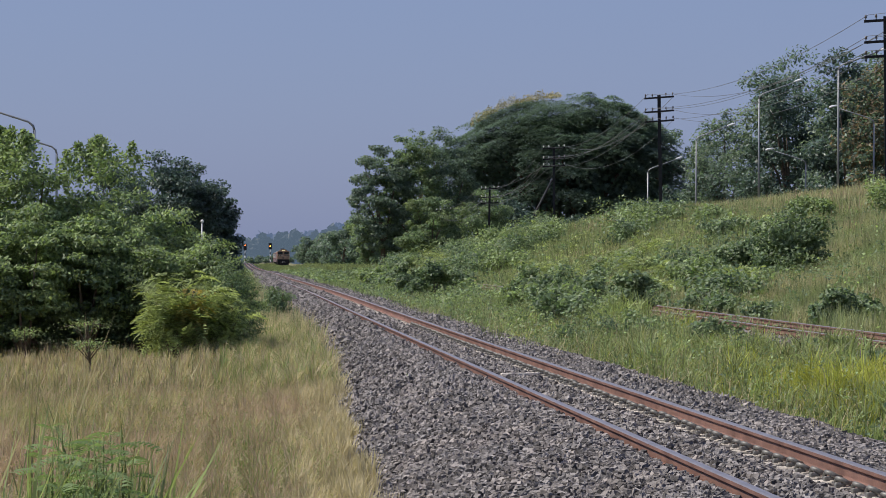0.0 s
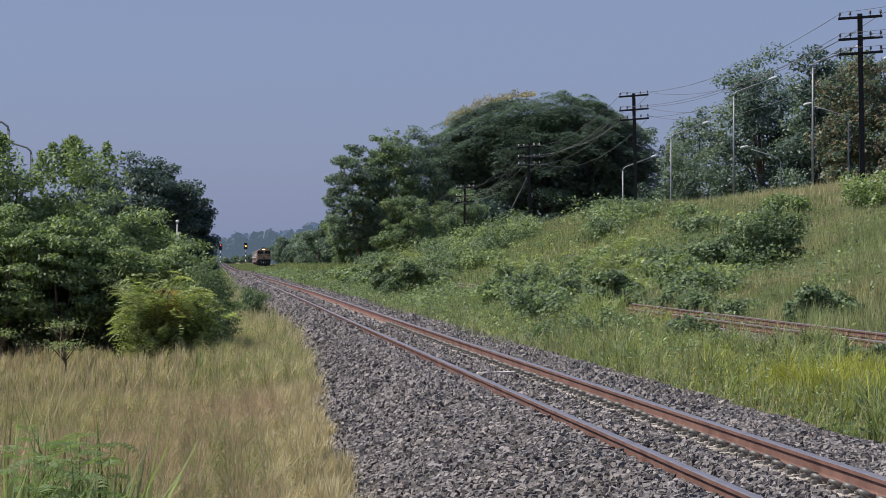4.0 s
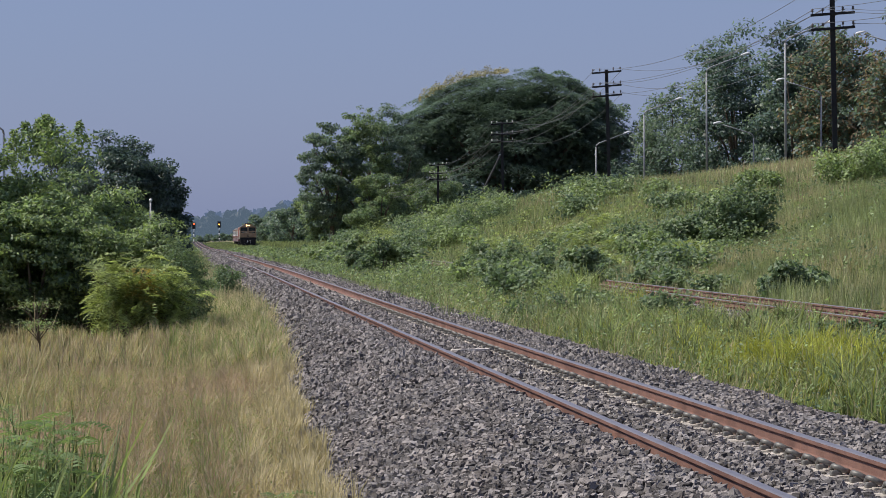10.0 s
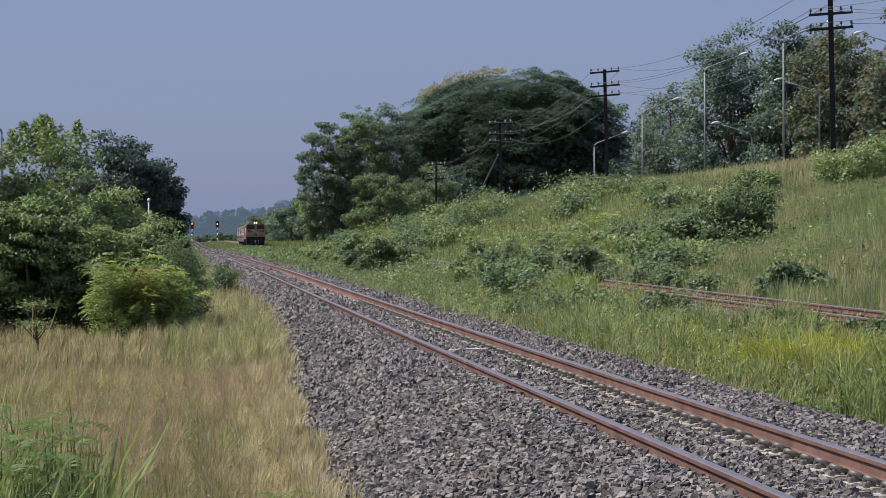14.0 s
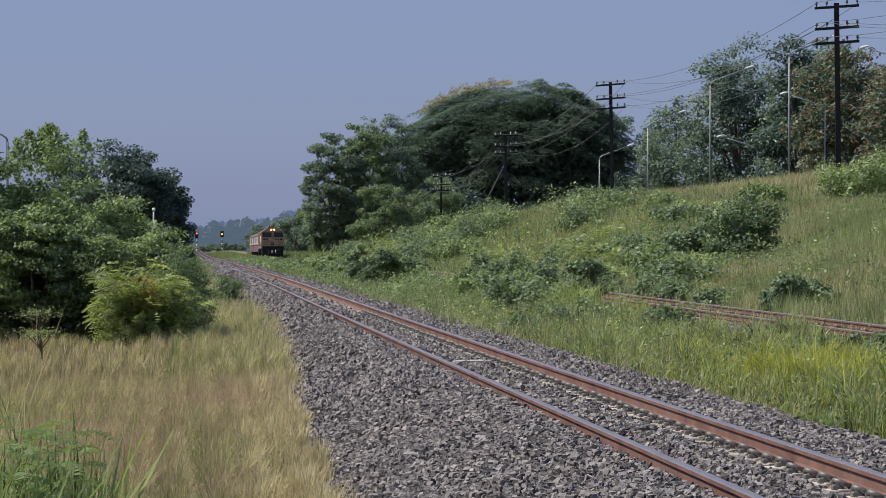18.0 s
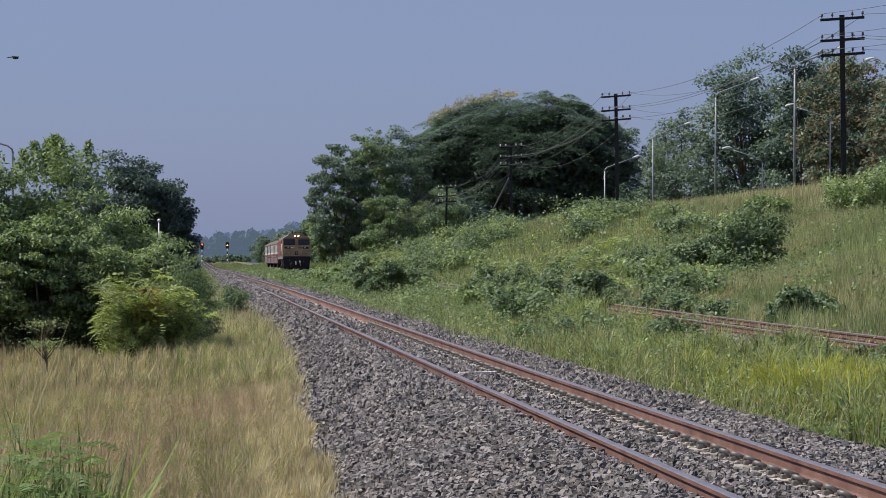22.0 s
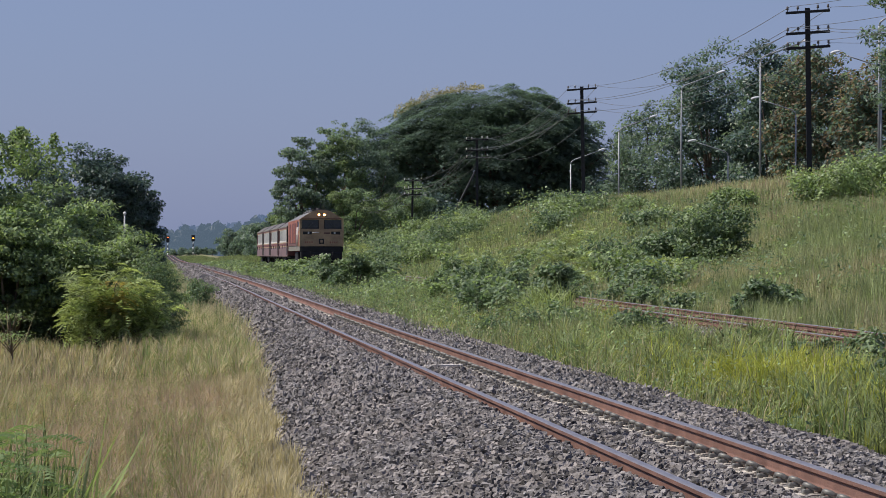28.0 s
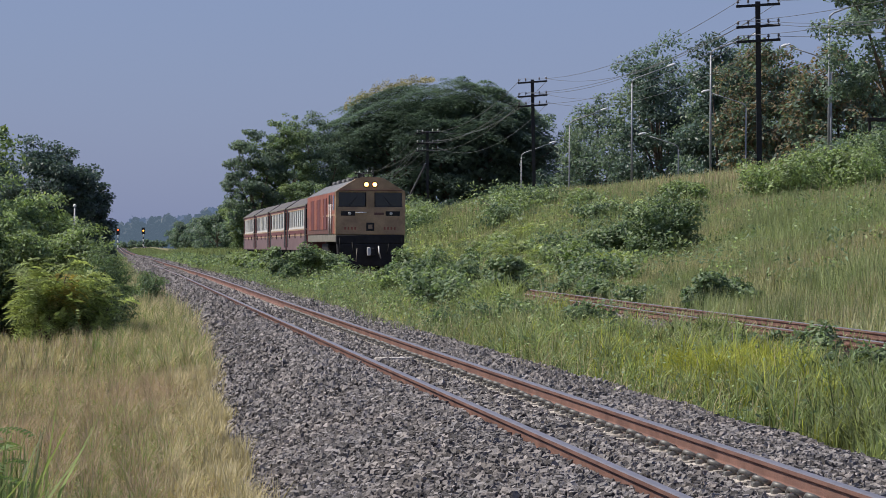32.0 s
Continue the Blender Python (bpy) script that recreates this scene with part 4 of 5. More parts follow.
sel = ~near_edge & ~pink & (part_a < green_from)
blades("dry_grass", "tall dry yellow-brown grass on a field", x[sel], y[sel], rng, 0.32, 0.008, DRYGRASS, 0.65, 0.01)
sel = ~near_edge & ~pink & (part_a >= green_from)
blades("green_grass", "olive-green blades among dry grass", x[sel], y[sel], rng, 0.31, 0.009, OLIVEGRASS, 0.65, 0.01)
blades("dry_grass", "pinkish seeding grass in a dry field", x[pink], y[pink], rng, 0.36, 0.007, PINKGRASS, 0.65, 0.01)


def seed_heads(label, x, y, g, height, size, mat):
    """Small ragged heads on the tips of the grass."""
    c = np.stack([x, y, ground_z(x, y) + height * g.uniform(0.35, 1.15, len(x))], -1)
    V, F = leaves(c, unit(g.normal(0, 1, (len(x), 3))), size, g, 0.35, 1.2)
    tagged(part("seed_heads", grid_mesh("seed_heads", V, F, mat)), label, "grass", kind="stuff")


for per, mat, label in ((600, PINKGRASS, "pinkish seed heads on dry grass"), (260, DRYGRASS, "straw-coloured seed heads on dry grass"), (330, OLIVEGRASS, "green tips among dry grass")):
    x, y = scatter(rng, per, lambda y: -0.2 * y, lambda y: edge(y) - 0.25, 18, 48)
    hue = np.sin(x * 1.1 + 0.4) * np.sin(y * 0.33 + 1.0) + 0.4 * np.sin(x * 3.1 + y * 0.8)
    keep = rng.random(len(x)) < (0.55 + 0.5 * hue if mat is PINKGRASS else 0.55 - 0.35 * hue)
    seed_heads(label, x[keep], y[keep], rng, 0.30, 0.022, mat)
# a bank of taller pale grass towards the shrubs
x, y = scatter(rng, 190, lambda y: 0.15 + 0.015 * (y - 48), lambda y: 1.75 + 0.012 * (y - 48), 46, 78, 0.5)
blades("dry_grass", "taller pale grass on a hump beside the ballast", x, y, rng, 0.50 + 0.004 * (y - 46), 0.011, PALEGRASS, 0.8, 0.03)
x, y = scatter(rng, 170, lambda y: -0.1 + 0.015 * (y - 48), lambda y: 1.7 + 0.012 * (y - 48), 46, 78, 0.5)
blades("green_grass", "green blades on a hump beside the ballast", x, y, rng, 0.50 + 0.004 * (y - 46), 0.011, OLIVEGRASS, 0.8, 0.03)
x, y = scatter(rng, 300, lambda y: -0.2 * y, edge, 46, 68, 0.45)
part_a = rng.random(len(x))
for lo, hi, m, h in ((0, 0.5, DRYGRASS, 0.42), (0.5, 0.68, PINKGRASS, 0.46), (0.68, 0.82, GREENGRASS, 0.4), (0.82, 1, PALEGRASS, 0.45)):
    sel = (part_a >= lo) & (part_a < hi)
    blades("dry_grass", "tall dry yellow-brown grass on a field", x[sel], y[sel], rng, h, 0.014, m, 0.5, 0.01)
x, y = scatter(rng, 170, lambda y: main_x(y) - 3.9, lambda y: main_x(y) - 1.75, 66, 112, 0.45)
pale = rng.random(len(x)) < 0.7
blades("dry_grass", "pale dry grass between the ballast and the bushes", x[pale], y[pale], rng, 0.62, 0.02, PALEGRASS, 0.6, 0.03, simple=True)
blades("green_grass", "green blades between the ballast and the bushes", x[~pale], y[~pale], rng, 0.55, 0.018, GREENGRASS, 0.6, 0.03)
x, y = scatter(rng, 34, lambda y: main_x(y) - 4.6, lambda y: main_x(y) - 1.8, 112, 300, 0.4)
blades("green_grass", "green grass beside the distant line", x, y, rng, 0.6, 0.045, BANKGRASS, 0.5, 0.03, simple=True)

# between the tracks
mid0 = lambda y: main_x(y) + 1.66 - 0.002 * np.clip(y - 30, 0, 35) + 0.12 * np.sin(y * 0.7)
mid1 = lambda y: loop_x(y) - 1.5 + 0.2 * np.sin(y * 0.5)
x, y = scatter(rng, 330, mid0, mid1, 24, 58, 0.7)
lime = 1.7 * np.exp(-((x - 8.2) / 0.7) ** 2 - ((y - 41.0) / 3.0) ** 2) + 0.12 * np.exp(-((x - 7.3) / 0.9) ** 2 - ((y - 38) / 5) ** 2) + 0.05 > rng.random(len(x)) * 1.05
tall = np.clip((x - mid0(y)) / 1.5, 0.25, 1.0) * np.clip((mid1(y) + 0.5 - x) / 1.3, 0.35, 1.0)
dry = rng.random(len(x)) < np.where(x < mid0(y) + 0.8, 0.74, 0.16)
sel = ~lime & ~dry
blades("green_grass", "lush green grass between two railway tracks", x[sel], y[sel], rng, 0.50 * tall[sel], 0.017, GREENGRASS, 1.0, 0.0, uneven=0.5)
blades("lime_grass", "yellow-green young grass between two railway tracks", x[lime], y[lime], rng, 0.54 * tall[lime], 0.016, LIMEGRASS, 0.8, 0.0, uneven=0.45)
blades("dry_grass", "dry grass along the edge of the ballast", x[dry], y[dry], rng, 0.22, 0.010, DRYGRASS, 0.9, 0.03)
x, y = scatter(rng, 170, mid0, mid1, 58, 120, 0.65)
dry = rng.random(len(x)) < 0.3
blades("green_grass", "lush green grass between two railway tracks", x[~dry], y[~dry], rng, 0.50, 0.030, GREENGRASS, 1.0, 0.0, uneven=0.5, simple=True)
blades("dry_grass", "dry grass between two railway tracks", x[dry], y[dry], rng, 0.50, 0.026, BANKGRASS, 0.8, 0.0, uneven=0.5, simple=True)
x, y = scatter(rng, 60, mid0, mid1, 120, 420, 0.4)
blades("green_grass", "grass between two distant tracks", x, y, rng, 0.55, 0.05, GREENGRASS, 0.6, 0.03, simple=True)
x, y = scatter(rng, 14, mid0, mid1, 420, 950, 0.3)
blades("green_grass", "grass between two distant tracks", x, y, rng, 0.6, 0.12, GREENGRASS, 0.6, 0.03, simple=True)
x, y = scatter(rng, 14, lambda y: main_x(y) - 4.6, lambda y: main_x(y) - 1.6, 300, 950, 0.3)
blades("green_grass", "green grass beside the distant line", x, y, rng, 0.65, 0.11, GREENGRASS, 0.5, 0.03, simple=True)
# rank tufts that stand out of the grass
g = np.random.default_rng(123)
for n in range(76):
    cy = g.uniform(30, 95) if n < 52 else g.uniform(46, 51)
    cx = g.uniform(float(mid0(cy)) + 0.7, float(mid1(cy)) - 0.1) if n < 52 else g.uniform(8.6, 9.9)
    if cx > 0.262 * cy:
        continue
    m = 70
    a, r = g.uniform(0, 6.283, m), np.abs(g.normal(0, 0.16, m))
    tuft = (GREENGRASS, LIMEGRASS, GREENGRASS, BANKGRASS)[n % 4]
    blades("grass_tuft", "rank tuft of broad arching grass blades", cx + np.cos(a) * r, cy + np.sin(a) * r, g, g.uniform(0.45, 0.68) if n < 52 else g.uniform(0.42, 0.58), 0.02 if n < 52 else 0.03, tuft if n < 52 else GREENGRASS, 1.0, 0.05)
for n in range(7):
    m = 90
    cx, cy = 8.9 + g.uniform(-0.4, 0.4), 72 + g.uniform(-3, 3)
    a, r = g.uniform(0, 6.283, m), np.abs(g.normal(0, 0.25, m))
    blades("grass_tuft", "bright yellow-green tuft of tall grass", cx + np.cos(a) * r, cy + np.sin(a) * r, g, 0.85, 0.03, FEATHER, 0.9, 0.0)
x, y = scatter(g, 16, mid0, mid1, 30, 90, 0.0)
blades("dry_grass", "scattered pale dry stalks in green grass", x, y, g, 0.62, 0.007, PALEGRASS, 0.8, 0.03)
def leafy_patch(label, x, y, g, count, spread, height, leaf, mat):
    """Low broad-leaved weeds: clusters of leaves round many short shoots."""
    n = len(x)
    h = height * g.uniform(0.4, 1.2, n)
    k = np.repeat(np.arange(n), count)
    r = g.normal(0, spread, (len(k), 2))
    c = np.stack([x[k] + r[:, 0], y[k] + r[:, 1], ground_z(x[k], y[k]) + h[k] * g.random(len(k)) ** 0.6], -1)
    V, F = leaves(c, unit(np.concatenate([r, np.full((len(k), 1), 0.1)], 1)), leaf, g, 0.5)
    tagged(part("leafy_weeds", grid_mesh("leafy_weeds", V, F, mat)), label, "weeds", kind="stuff")


for n, (y0, y1, per, leaf, mat) in enumerate(((30, 60, 1.3, 0.05, LEAF), (34, 62, 0.8, 0.055, LEAFBRIGHT), (60, 95, 2.2, 0.07, LEAF), (60, 95, 1.3, 0.07, LEAFBRIGHT),
                                              (95, 180, 1.5, 0.10, LEAF), (95, 180, 0.9, 0.10, LEAFBRIGHT), (180, 430, 0.5, 0.2, LEAF), (180, 430, 0.3, 0.2, LEAFBRIGHT))):
    x, y = scatter(g, per, lambda y: mid0(y) + 0.5, mid1, y0, y1)
    leafy_patch("broad-leaved weeds among the grass between two tracks", x, y, g, 34, 0.16 + 0.001 * y0, 0.62, leaf, mat)
for n, (y0, y1, per, mat) in enumerate(((70, 130, 0.45, LEAF), (70, 130, 0.22, LEAFBRIGHT), (130, 300, 0.34, LEAF), (130, 300, 0.24, FEATHER))):
    x, y = scatter(g, per, lambda y: loop_x(y) + 1.6, lambda y: np.full_like(y, 28.0), y0, y1)
    keep = np.sin(x * 0.9 + y * 0.13) * np.sin(y * 0.21 + 2) > -0.3
    leafy_patch("broad-leaved weeds in the grass of a railway bank", x[keep], y[keep], g, 44, 0.22, 0.75, 0.06 + 0.0007 * y0, mat)
# the siding's own weeds
x, y = scatter(rng, 30, lambda y: loop_x(y) - 1.3, lambda y: loop_x(y) + 1.3, 43, 200, 0.6)
keep = np.abs(np.abs(x - loop_x(y)) - GAUGE) > 0.1
blades("dry_grass", "thin weeds growing in a siding", x[keep], y[keep], rng, 0.28, 0.014, BANKGRASS, 0.5, 0.05, z=drop(y[keep]) - 0.1)
x, y = scatter(rng, 34, lambda y: loop_x(y) - 1.6, lambda y: loop_x(y) + 1.8, 195, 420, 0.5)
blades("green_grass", "grass grown over a distant siding", x, y, rng, 0.30, 0.05, GREENGRASS, 0.6, 0.03, z=drop(y) - 0.1, simple=True)
x, y = scatter(rng, 10, lambda y: loop_x(y) - 1.6, lambda y: loop_x(y) + 1.8, 420, 950, 0.5)
blades("green_grass", "grass grown over a distant siding", x, y, rng, 0.36, 0.11, GREENGRASS, 0.6, 0.03, z=drop(y) - 0.1, simple=True)
# the bank
x, y = scatter(rng, 170, lambda y: loop_x(y) + 1.7, lambda y: np.full_like(y, 30.0), 50, 130, 0.35)
blades("bank_grass", "tall green and straw-coloured grass on a railway bank", x, y, rng, 0.62, 0.028, BANKGRASS, 0.6, 0.03, simple=True)
sel = rng.random(len(x)) < 0.4
blades("green_grass", "green grass on a railway bank", x[sel] + 0.1, y[sel], rng, 0.62, 0.028, GREENGRASS, 0.6, 0.03, simple=True)
x, y = scatter(rng, 45, lambda y: loop_x(y) + 1.7, lambda y: np.full_like(y, 32.0), 130, 300, 0.35)
lush = rng.random(len(x)) < 0.6
blades("bank_grass", "tall green and straw-coloured grass on a railway bank", x[~lush], y[~lush], rng, 0.75, 0.05, BANKGRASS, 0.6, 0.03, simple=True)
blades("bank_grass", "tall green grass on a railway bank", x[lush], y[lush], rng, 0.75, 0.05, GREENGRASS, 0.6, 0.03, simple=True)
x, y = scatter(rng, 26, lambda y: np.full_like(y, 22.5), lambda y: np.full_like(y, 30.0), 95, 215, 0.5)
keep = rng.random(len(x)) < 0.25 + 0.35 * np.sin(x * 0.9 + y * 0.21) * np.sin(y * 0.13)
blades("dry_grass", "pinkish dry grass along the crest of a bank", x[keep], y[keep], rng, 0.85, 0.03, PINKGRASS, 0.6, 0.05, simple=True)
x, y = scatter(rng, 16, lambda y: np.full_like(y, 29.0), lambda y: np.full_like(y, 45.5), 120, 300, 0.4)
straw = rng.random(len(x)) < 0.22
blades("dry_grass", "dry grass on the top of the bank beside the road", x[straw], y[straw], rng, 0.75, 0.05, PINKGRASS, 0.6, 0.05, simple=True)
blades("bank_grass", "green grass on the top of the bank beside the road", x[~straw], y[~straw], rng, 0.8, 0.05, BANKGRASS, 0.6, 0.05, simple=True)
x, y = scatter(rng, 9, lambda y: loop_x(y) + 1.7, lambda y: np.full_like(y, 40.0), 300, 700, 0.3)
blades("green_grass", "grass along the distant line", x, y, rng, 0.9, 0.10, GREENGRASS, 0.5, 0.05, simple=True)

# ---- single plants in the near grass ----
def frond(bm, start, way, length, pairs, width):
    """A twice-feathered leaf: an arching rib with pairs of narrow toothed leaflets."""
    way = Vector(way).normalized()
    side = way.cross(Vector((0, 0, 1))).normalized()
    up = side.cross(way)

    def at(u):
        return Vector(start) + way * length * u + Vector((0, 0, -0.45 * length * u * u))

    rib = []
    for k in range(2 * pairs + 1):
        u = (k // 2 + (0.36 if k % 2 else 0.0)) / pairs
        rib.append((bm.verts.new(at(u) - side * 0.003), bm.verts.new(at(u) + side * 0.003)))
    for k in range(2 * pairs):
        bm.faces.new((rib[k][0], rib[k][1], rib[k + 1][1], rib[k + 1][0]))
        if k % 2:
            continue
        u = (k + 1) / (2 * pairs)
        w = width * (0.45 + 2.0 * u * (1.15 - u))
        for s in (0, 1):
            d = side * (2 * s - 1) + way * 0.55
            a, b = rib[k][s], rib[k + 1][s]
            p = bm.verts.new(a.co + d * w * 0.5 + up * w * 0.10)
            q = bm.verts.new(b.co + d * w * 0.5 + up * w * 0.04)
            tip = bm.verts.new((a.co + b.co) / 2 + d * w - up * w * 0.22)
            bm.faces.new((a, p, q, b))
            bm.faces.new((p, tip, q))


def weed(x, y, h, seed, mat, label, fronds=16):
    g = random.Random(seed)
    z = float(ground_z(x, y))
    t = thing("weed", label, "weed", Matrix.Translation((x, y, z)))
    lean = Vector((g.uniform(-0.1, 0.1), g.uniform(-0.1, 0.1), 1)) * h
    part("stalk", pipe([(0, 0, -0.05), lean * 0.5, lean], [0.011, 0.008, 0.004], 6), STALK, t)
    for k in range(fronds):
        u = 0.3 + 0.7 * k / fronds
        a = k * 2.4 + g.uniform(-0.3, 0.3)
        bm = bmesh.new()
        frond(bm, lean * u, (math.cos(a), math.sin(a), g.uniform(0.1, 0.75)), g.uniform(0.24, 0.40) * (1.15 - 0.4 * u), 9, 0.10)
        part("frond", bm, mat, t)


FERNY = "green weed with feathered leaves in dry grass"
for n in range(7):
    q = random.Random(2000 + n)
    weed(-1.0 + 0.55 * (n * 0.618 % 1), 18.6 + 0.25 * n, 0.72 + 0.45 * q.random() - 0.25 * (n * 0.618 % 1 > 0.8) + 0.08, 30 + n, FERN, FERNY, 15)
weed(0.62, 21.5, 0.34, 61, FERN, FERNY, 9)
weed(0.75, 22.4, 0.30, 62, FERN, FERNY, 9)
rng2 = np.random.default_rng(5)
x = np.concatenate([rng2.normal(-0.95, 0.22, 260), rng2.normal(-0.6, 0.15, 120)])
y = rng2.uniform(18.2, 21.5, len(x))
blades("reed_grass", "tall green reed-like grass blades", x, y, rng2, 1.0, 0.018, GREENGRASS, 0.4, 0.05)
x, y = rng2.uniform(-1.15, -0.3, 70), rng2.uniform(17.8, 18.8, 70)
blades("reed_grass", "broad pale green grass blades that lean over", x, y, rng2, 1.15, 0.026, OLIVEGRASS, 0.5, 0.2)
x = rng2.normal(-1.1, 0.25, 40)
blades("reed_grass", "tall seeding grass stalks", x, rng2.uniform(18.5, 22, 40), rng2, 1.5, 0.012, DRYGRASS, 0.25, 0.05)


def sapling(x, y, h, r, seed):
    g = random.Random(seed)
    t = thing("sapling", "small flat-topped acacia sapling in dry grass", "sapling", Matrix.Translation((x, y, float(ground_z(x, y)))))
    part("trunk", pipe([(0, 0, -0.05), (0.03, 0, h * 0.5), (0.0, 0, h)], [0.022, 0.016, 0.008], 6), BARK, t)
    for k in range(7):
        a = k * 2.4
        e = Vector((math.cos(a) * r * g.uniform(0.5, 1), math.sin(a) * r * 0.6, h * g.uniform(0.75, 1.02)))
        part("limb", pipe([(0.01, 0, h * g.uniform(0.45, 0.7)), e * 0.6 + Vector((0, 0, h * 0.4)), e], [0.010, 0.007, 0.003], 5), BARK, t)
    q = np.random.default_rng(seed)
    m = 420
    c = np.stack([q.normal(0, r * 0.45, m), q.normal(0, r * 0.4, m), h * (0.98 + 0.05 * q.normal(0, 1, m)) - 0.06 * np.abs(q.normal(0, 1, m))], -1)
    V, F = leaves(c, np.tile([0, 0, 1.0], (m, 1)), 0.055, q, 0.4, 0.5)
    part("crown", grid_mesh("crown", V, F, LEAFBRIGHT), None, t)


sapling(-2.5, 58.5, 1.0, 0.55, 3)
sapling(-3.75, 60, 0.8, 0.38, 4)
sapling(-2.2, 52, 0.8, 0.45, 6)
q = np.random.default_rng(9)
x, y = q.normal(2.2, 0.12, 500), q.normal(43.5, 0.9, 500)
blades("ballast_weed", "small green creeper on the ballast slope", x, y, q, 0.12, 0.02, GREENGRASS, 1.2, 0.0, z=np.full(500, -0.6) + 0.55 * (x - 1.9), category="weed")

# a pale globe on a thin post behind the bushes
post = thing("marker_lamp", "small white globe lamp on a thin grey post", "lamp", Matrix.Translation((-0.462, 65.3, float(ground_z(-0.462, 65.3)))))
part("post", pipe([(0, 0, -0.2), (0, 0, 1.5), (0.02, 0, 2.84)], [0.022, 0.02, 0.018], 6), GALV, post)
bm = bmesh.new()
bmesh.ops.create_uvsphere(bm, u_segments=12, v_segments=8, radius=0.036, matrix=pose(0.02, 0, 2.86))
part("globe", bm, WHITEPAINT, post, "white globe")

# ---- telegraph line ----
POLES = [(27.0, 64.0), (27.0, 127.0), (27.0, 193.8), (27.0, 257.0), (27.0, 321.0), (27.0, 385.0)]
POLE_H = 7.35
RISE = [0.8, 1.15, 0.3, 0.1, 0, 0]
ARM_Z = [POLE_H - 0.16, POLE_H - 1.02, POLE_H - 1.62]


def insulator_bm():
    bm = bmesh.new()
    tube(bm, [(0, 0, 0), (0, 0, 0.07), (0, 0, 0.09), (0, 0, 0.14), (0, 0, 0.18), (0, 0, 0.22)], [0.018, 0.018, 0.06, 0.045, 0.05, 0.02], 7)
    return bm


def telegraph_pole(glaze):
    t = thing("telegraph_pole", "black iron telegraph pole with three crossarms", "telegraph pole", group="telegraph poles")
    outline = [(-.07, -.06), (.07, -.06), (.07, -.05), (.014, -.035), (.014, .03), (.045, .04), (.045, .07), (-.045, .07), (-.045, .04), (-.014, .03), (-.014, -.035), (-.07, -.05)]
    bm = bmesh.new()
    a = [bm.verts.new((px * 1.5, pz * 1.5, -1.6)) for px, pz in outline]
    b = [bm.verts.new((px * 1.5, pz * 1.5, POLE_H)) for px, pz in outline]
    for i in range(len(a)):
        bm.faces.new((a[i], a[(i + 1) % len(a)], b[(i + 1) % len(a)], b[i]))
    bm.faces.new(b)
    bmesh.ops.recalc_face_normals(bm, faces=bm.faces[:])
    part("post", bm, POLEIRON, t)
    ins = None
    for n, z in enumerate(ARM_Z):
        arm = part("crossarm", block((-0.92, -0.17, z - 0.055), (0.92, -0.08, z + 0.055), 0.01), POLEIRON, t)
        for v in arm.data.vertices:
            v.co.z += 0.06 * v.co.x
        for x in (-0.85, -0.42, 0.42, 0.85):
            if ins is None:
                o = part("insulator", insulator_bm(), glaze, arm)
                ins = o.data
            else:
                o = new("insulator", ins)
                o.parent = arm
            o.location = (x, -0.125, z + 0.05 + 0.06 * x)
    return t


def pole_place(n):
    x, y = POLES[n]
    return x, y, float(ground_z(x, y)) + RISE[n]


first_pole, white_pole = telegraph_pole(PORCELAIN), telegraph_pole(WHITEPAINT)
LEANS = [0.3, -0.9, -1.2, -0.4, 0.8, -1.0]
for n in range(len(POLES)):
    x, y, z = pole_place(n)
    m = pose(x, y, z, 0, LEANS[n], 2 * math.sin(n * 2.1))
    if n == 0:
        first_pole.matrix_world = m
    elif n == 3:
        white_pole.matrix_world = m
    else:
        copy_thing(first_pole if n < 3 else white_pole, m)
x, y, z = pole_place(3)
stay = thing("stay_pole", "leaning black iron stay of a telegraph pole", "stay pole", Matrix.Translation((x - 3.1, y - 0.5, float(ground_z(x - 3.1, y)))))
part("post", pipe([(0, 0, -0.3), (2.9, 0.3, 5.4)], [0.09, 0.08], 6), POLEIRON, stay)
for n in range(len(POLES) - 1):
    (xa, ya, za), (xb, yb, zb) = pole_place(n), pole_place(n + 1)
    for j, az in enumerate(ARM_Z):
        for k, dx in enumerate((-0.85, -0.42, 0.42, 0.85)):
            if (j, k) in ((0, 1), (2, 1), (1, 3), (2, 2), (0, 2)):
                continue
            sag = 0.7 + 0.25 * ((j * 4 + k * 3 + n) % 4)
            pts = []
            for i in range(15):
                u = i / 14
                pts.append((xa + dx + (xb - xa) * u, ya + (yb - ya) * u - 0.125, za + az + 0.2 + (zb - za) * u - 4 * sag * u * (1 - u)))
            w = part("telegraph_wire", pipe(pts, 0.013, 4), WIRE)
            tagged(w, "thin sagging wire between telegraph poles", "wire", "telegraph wires")


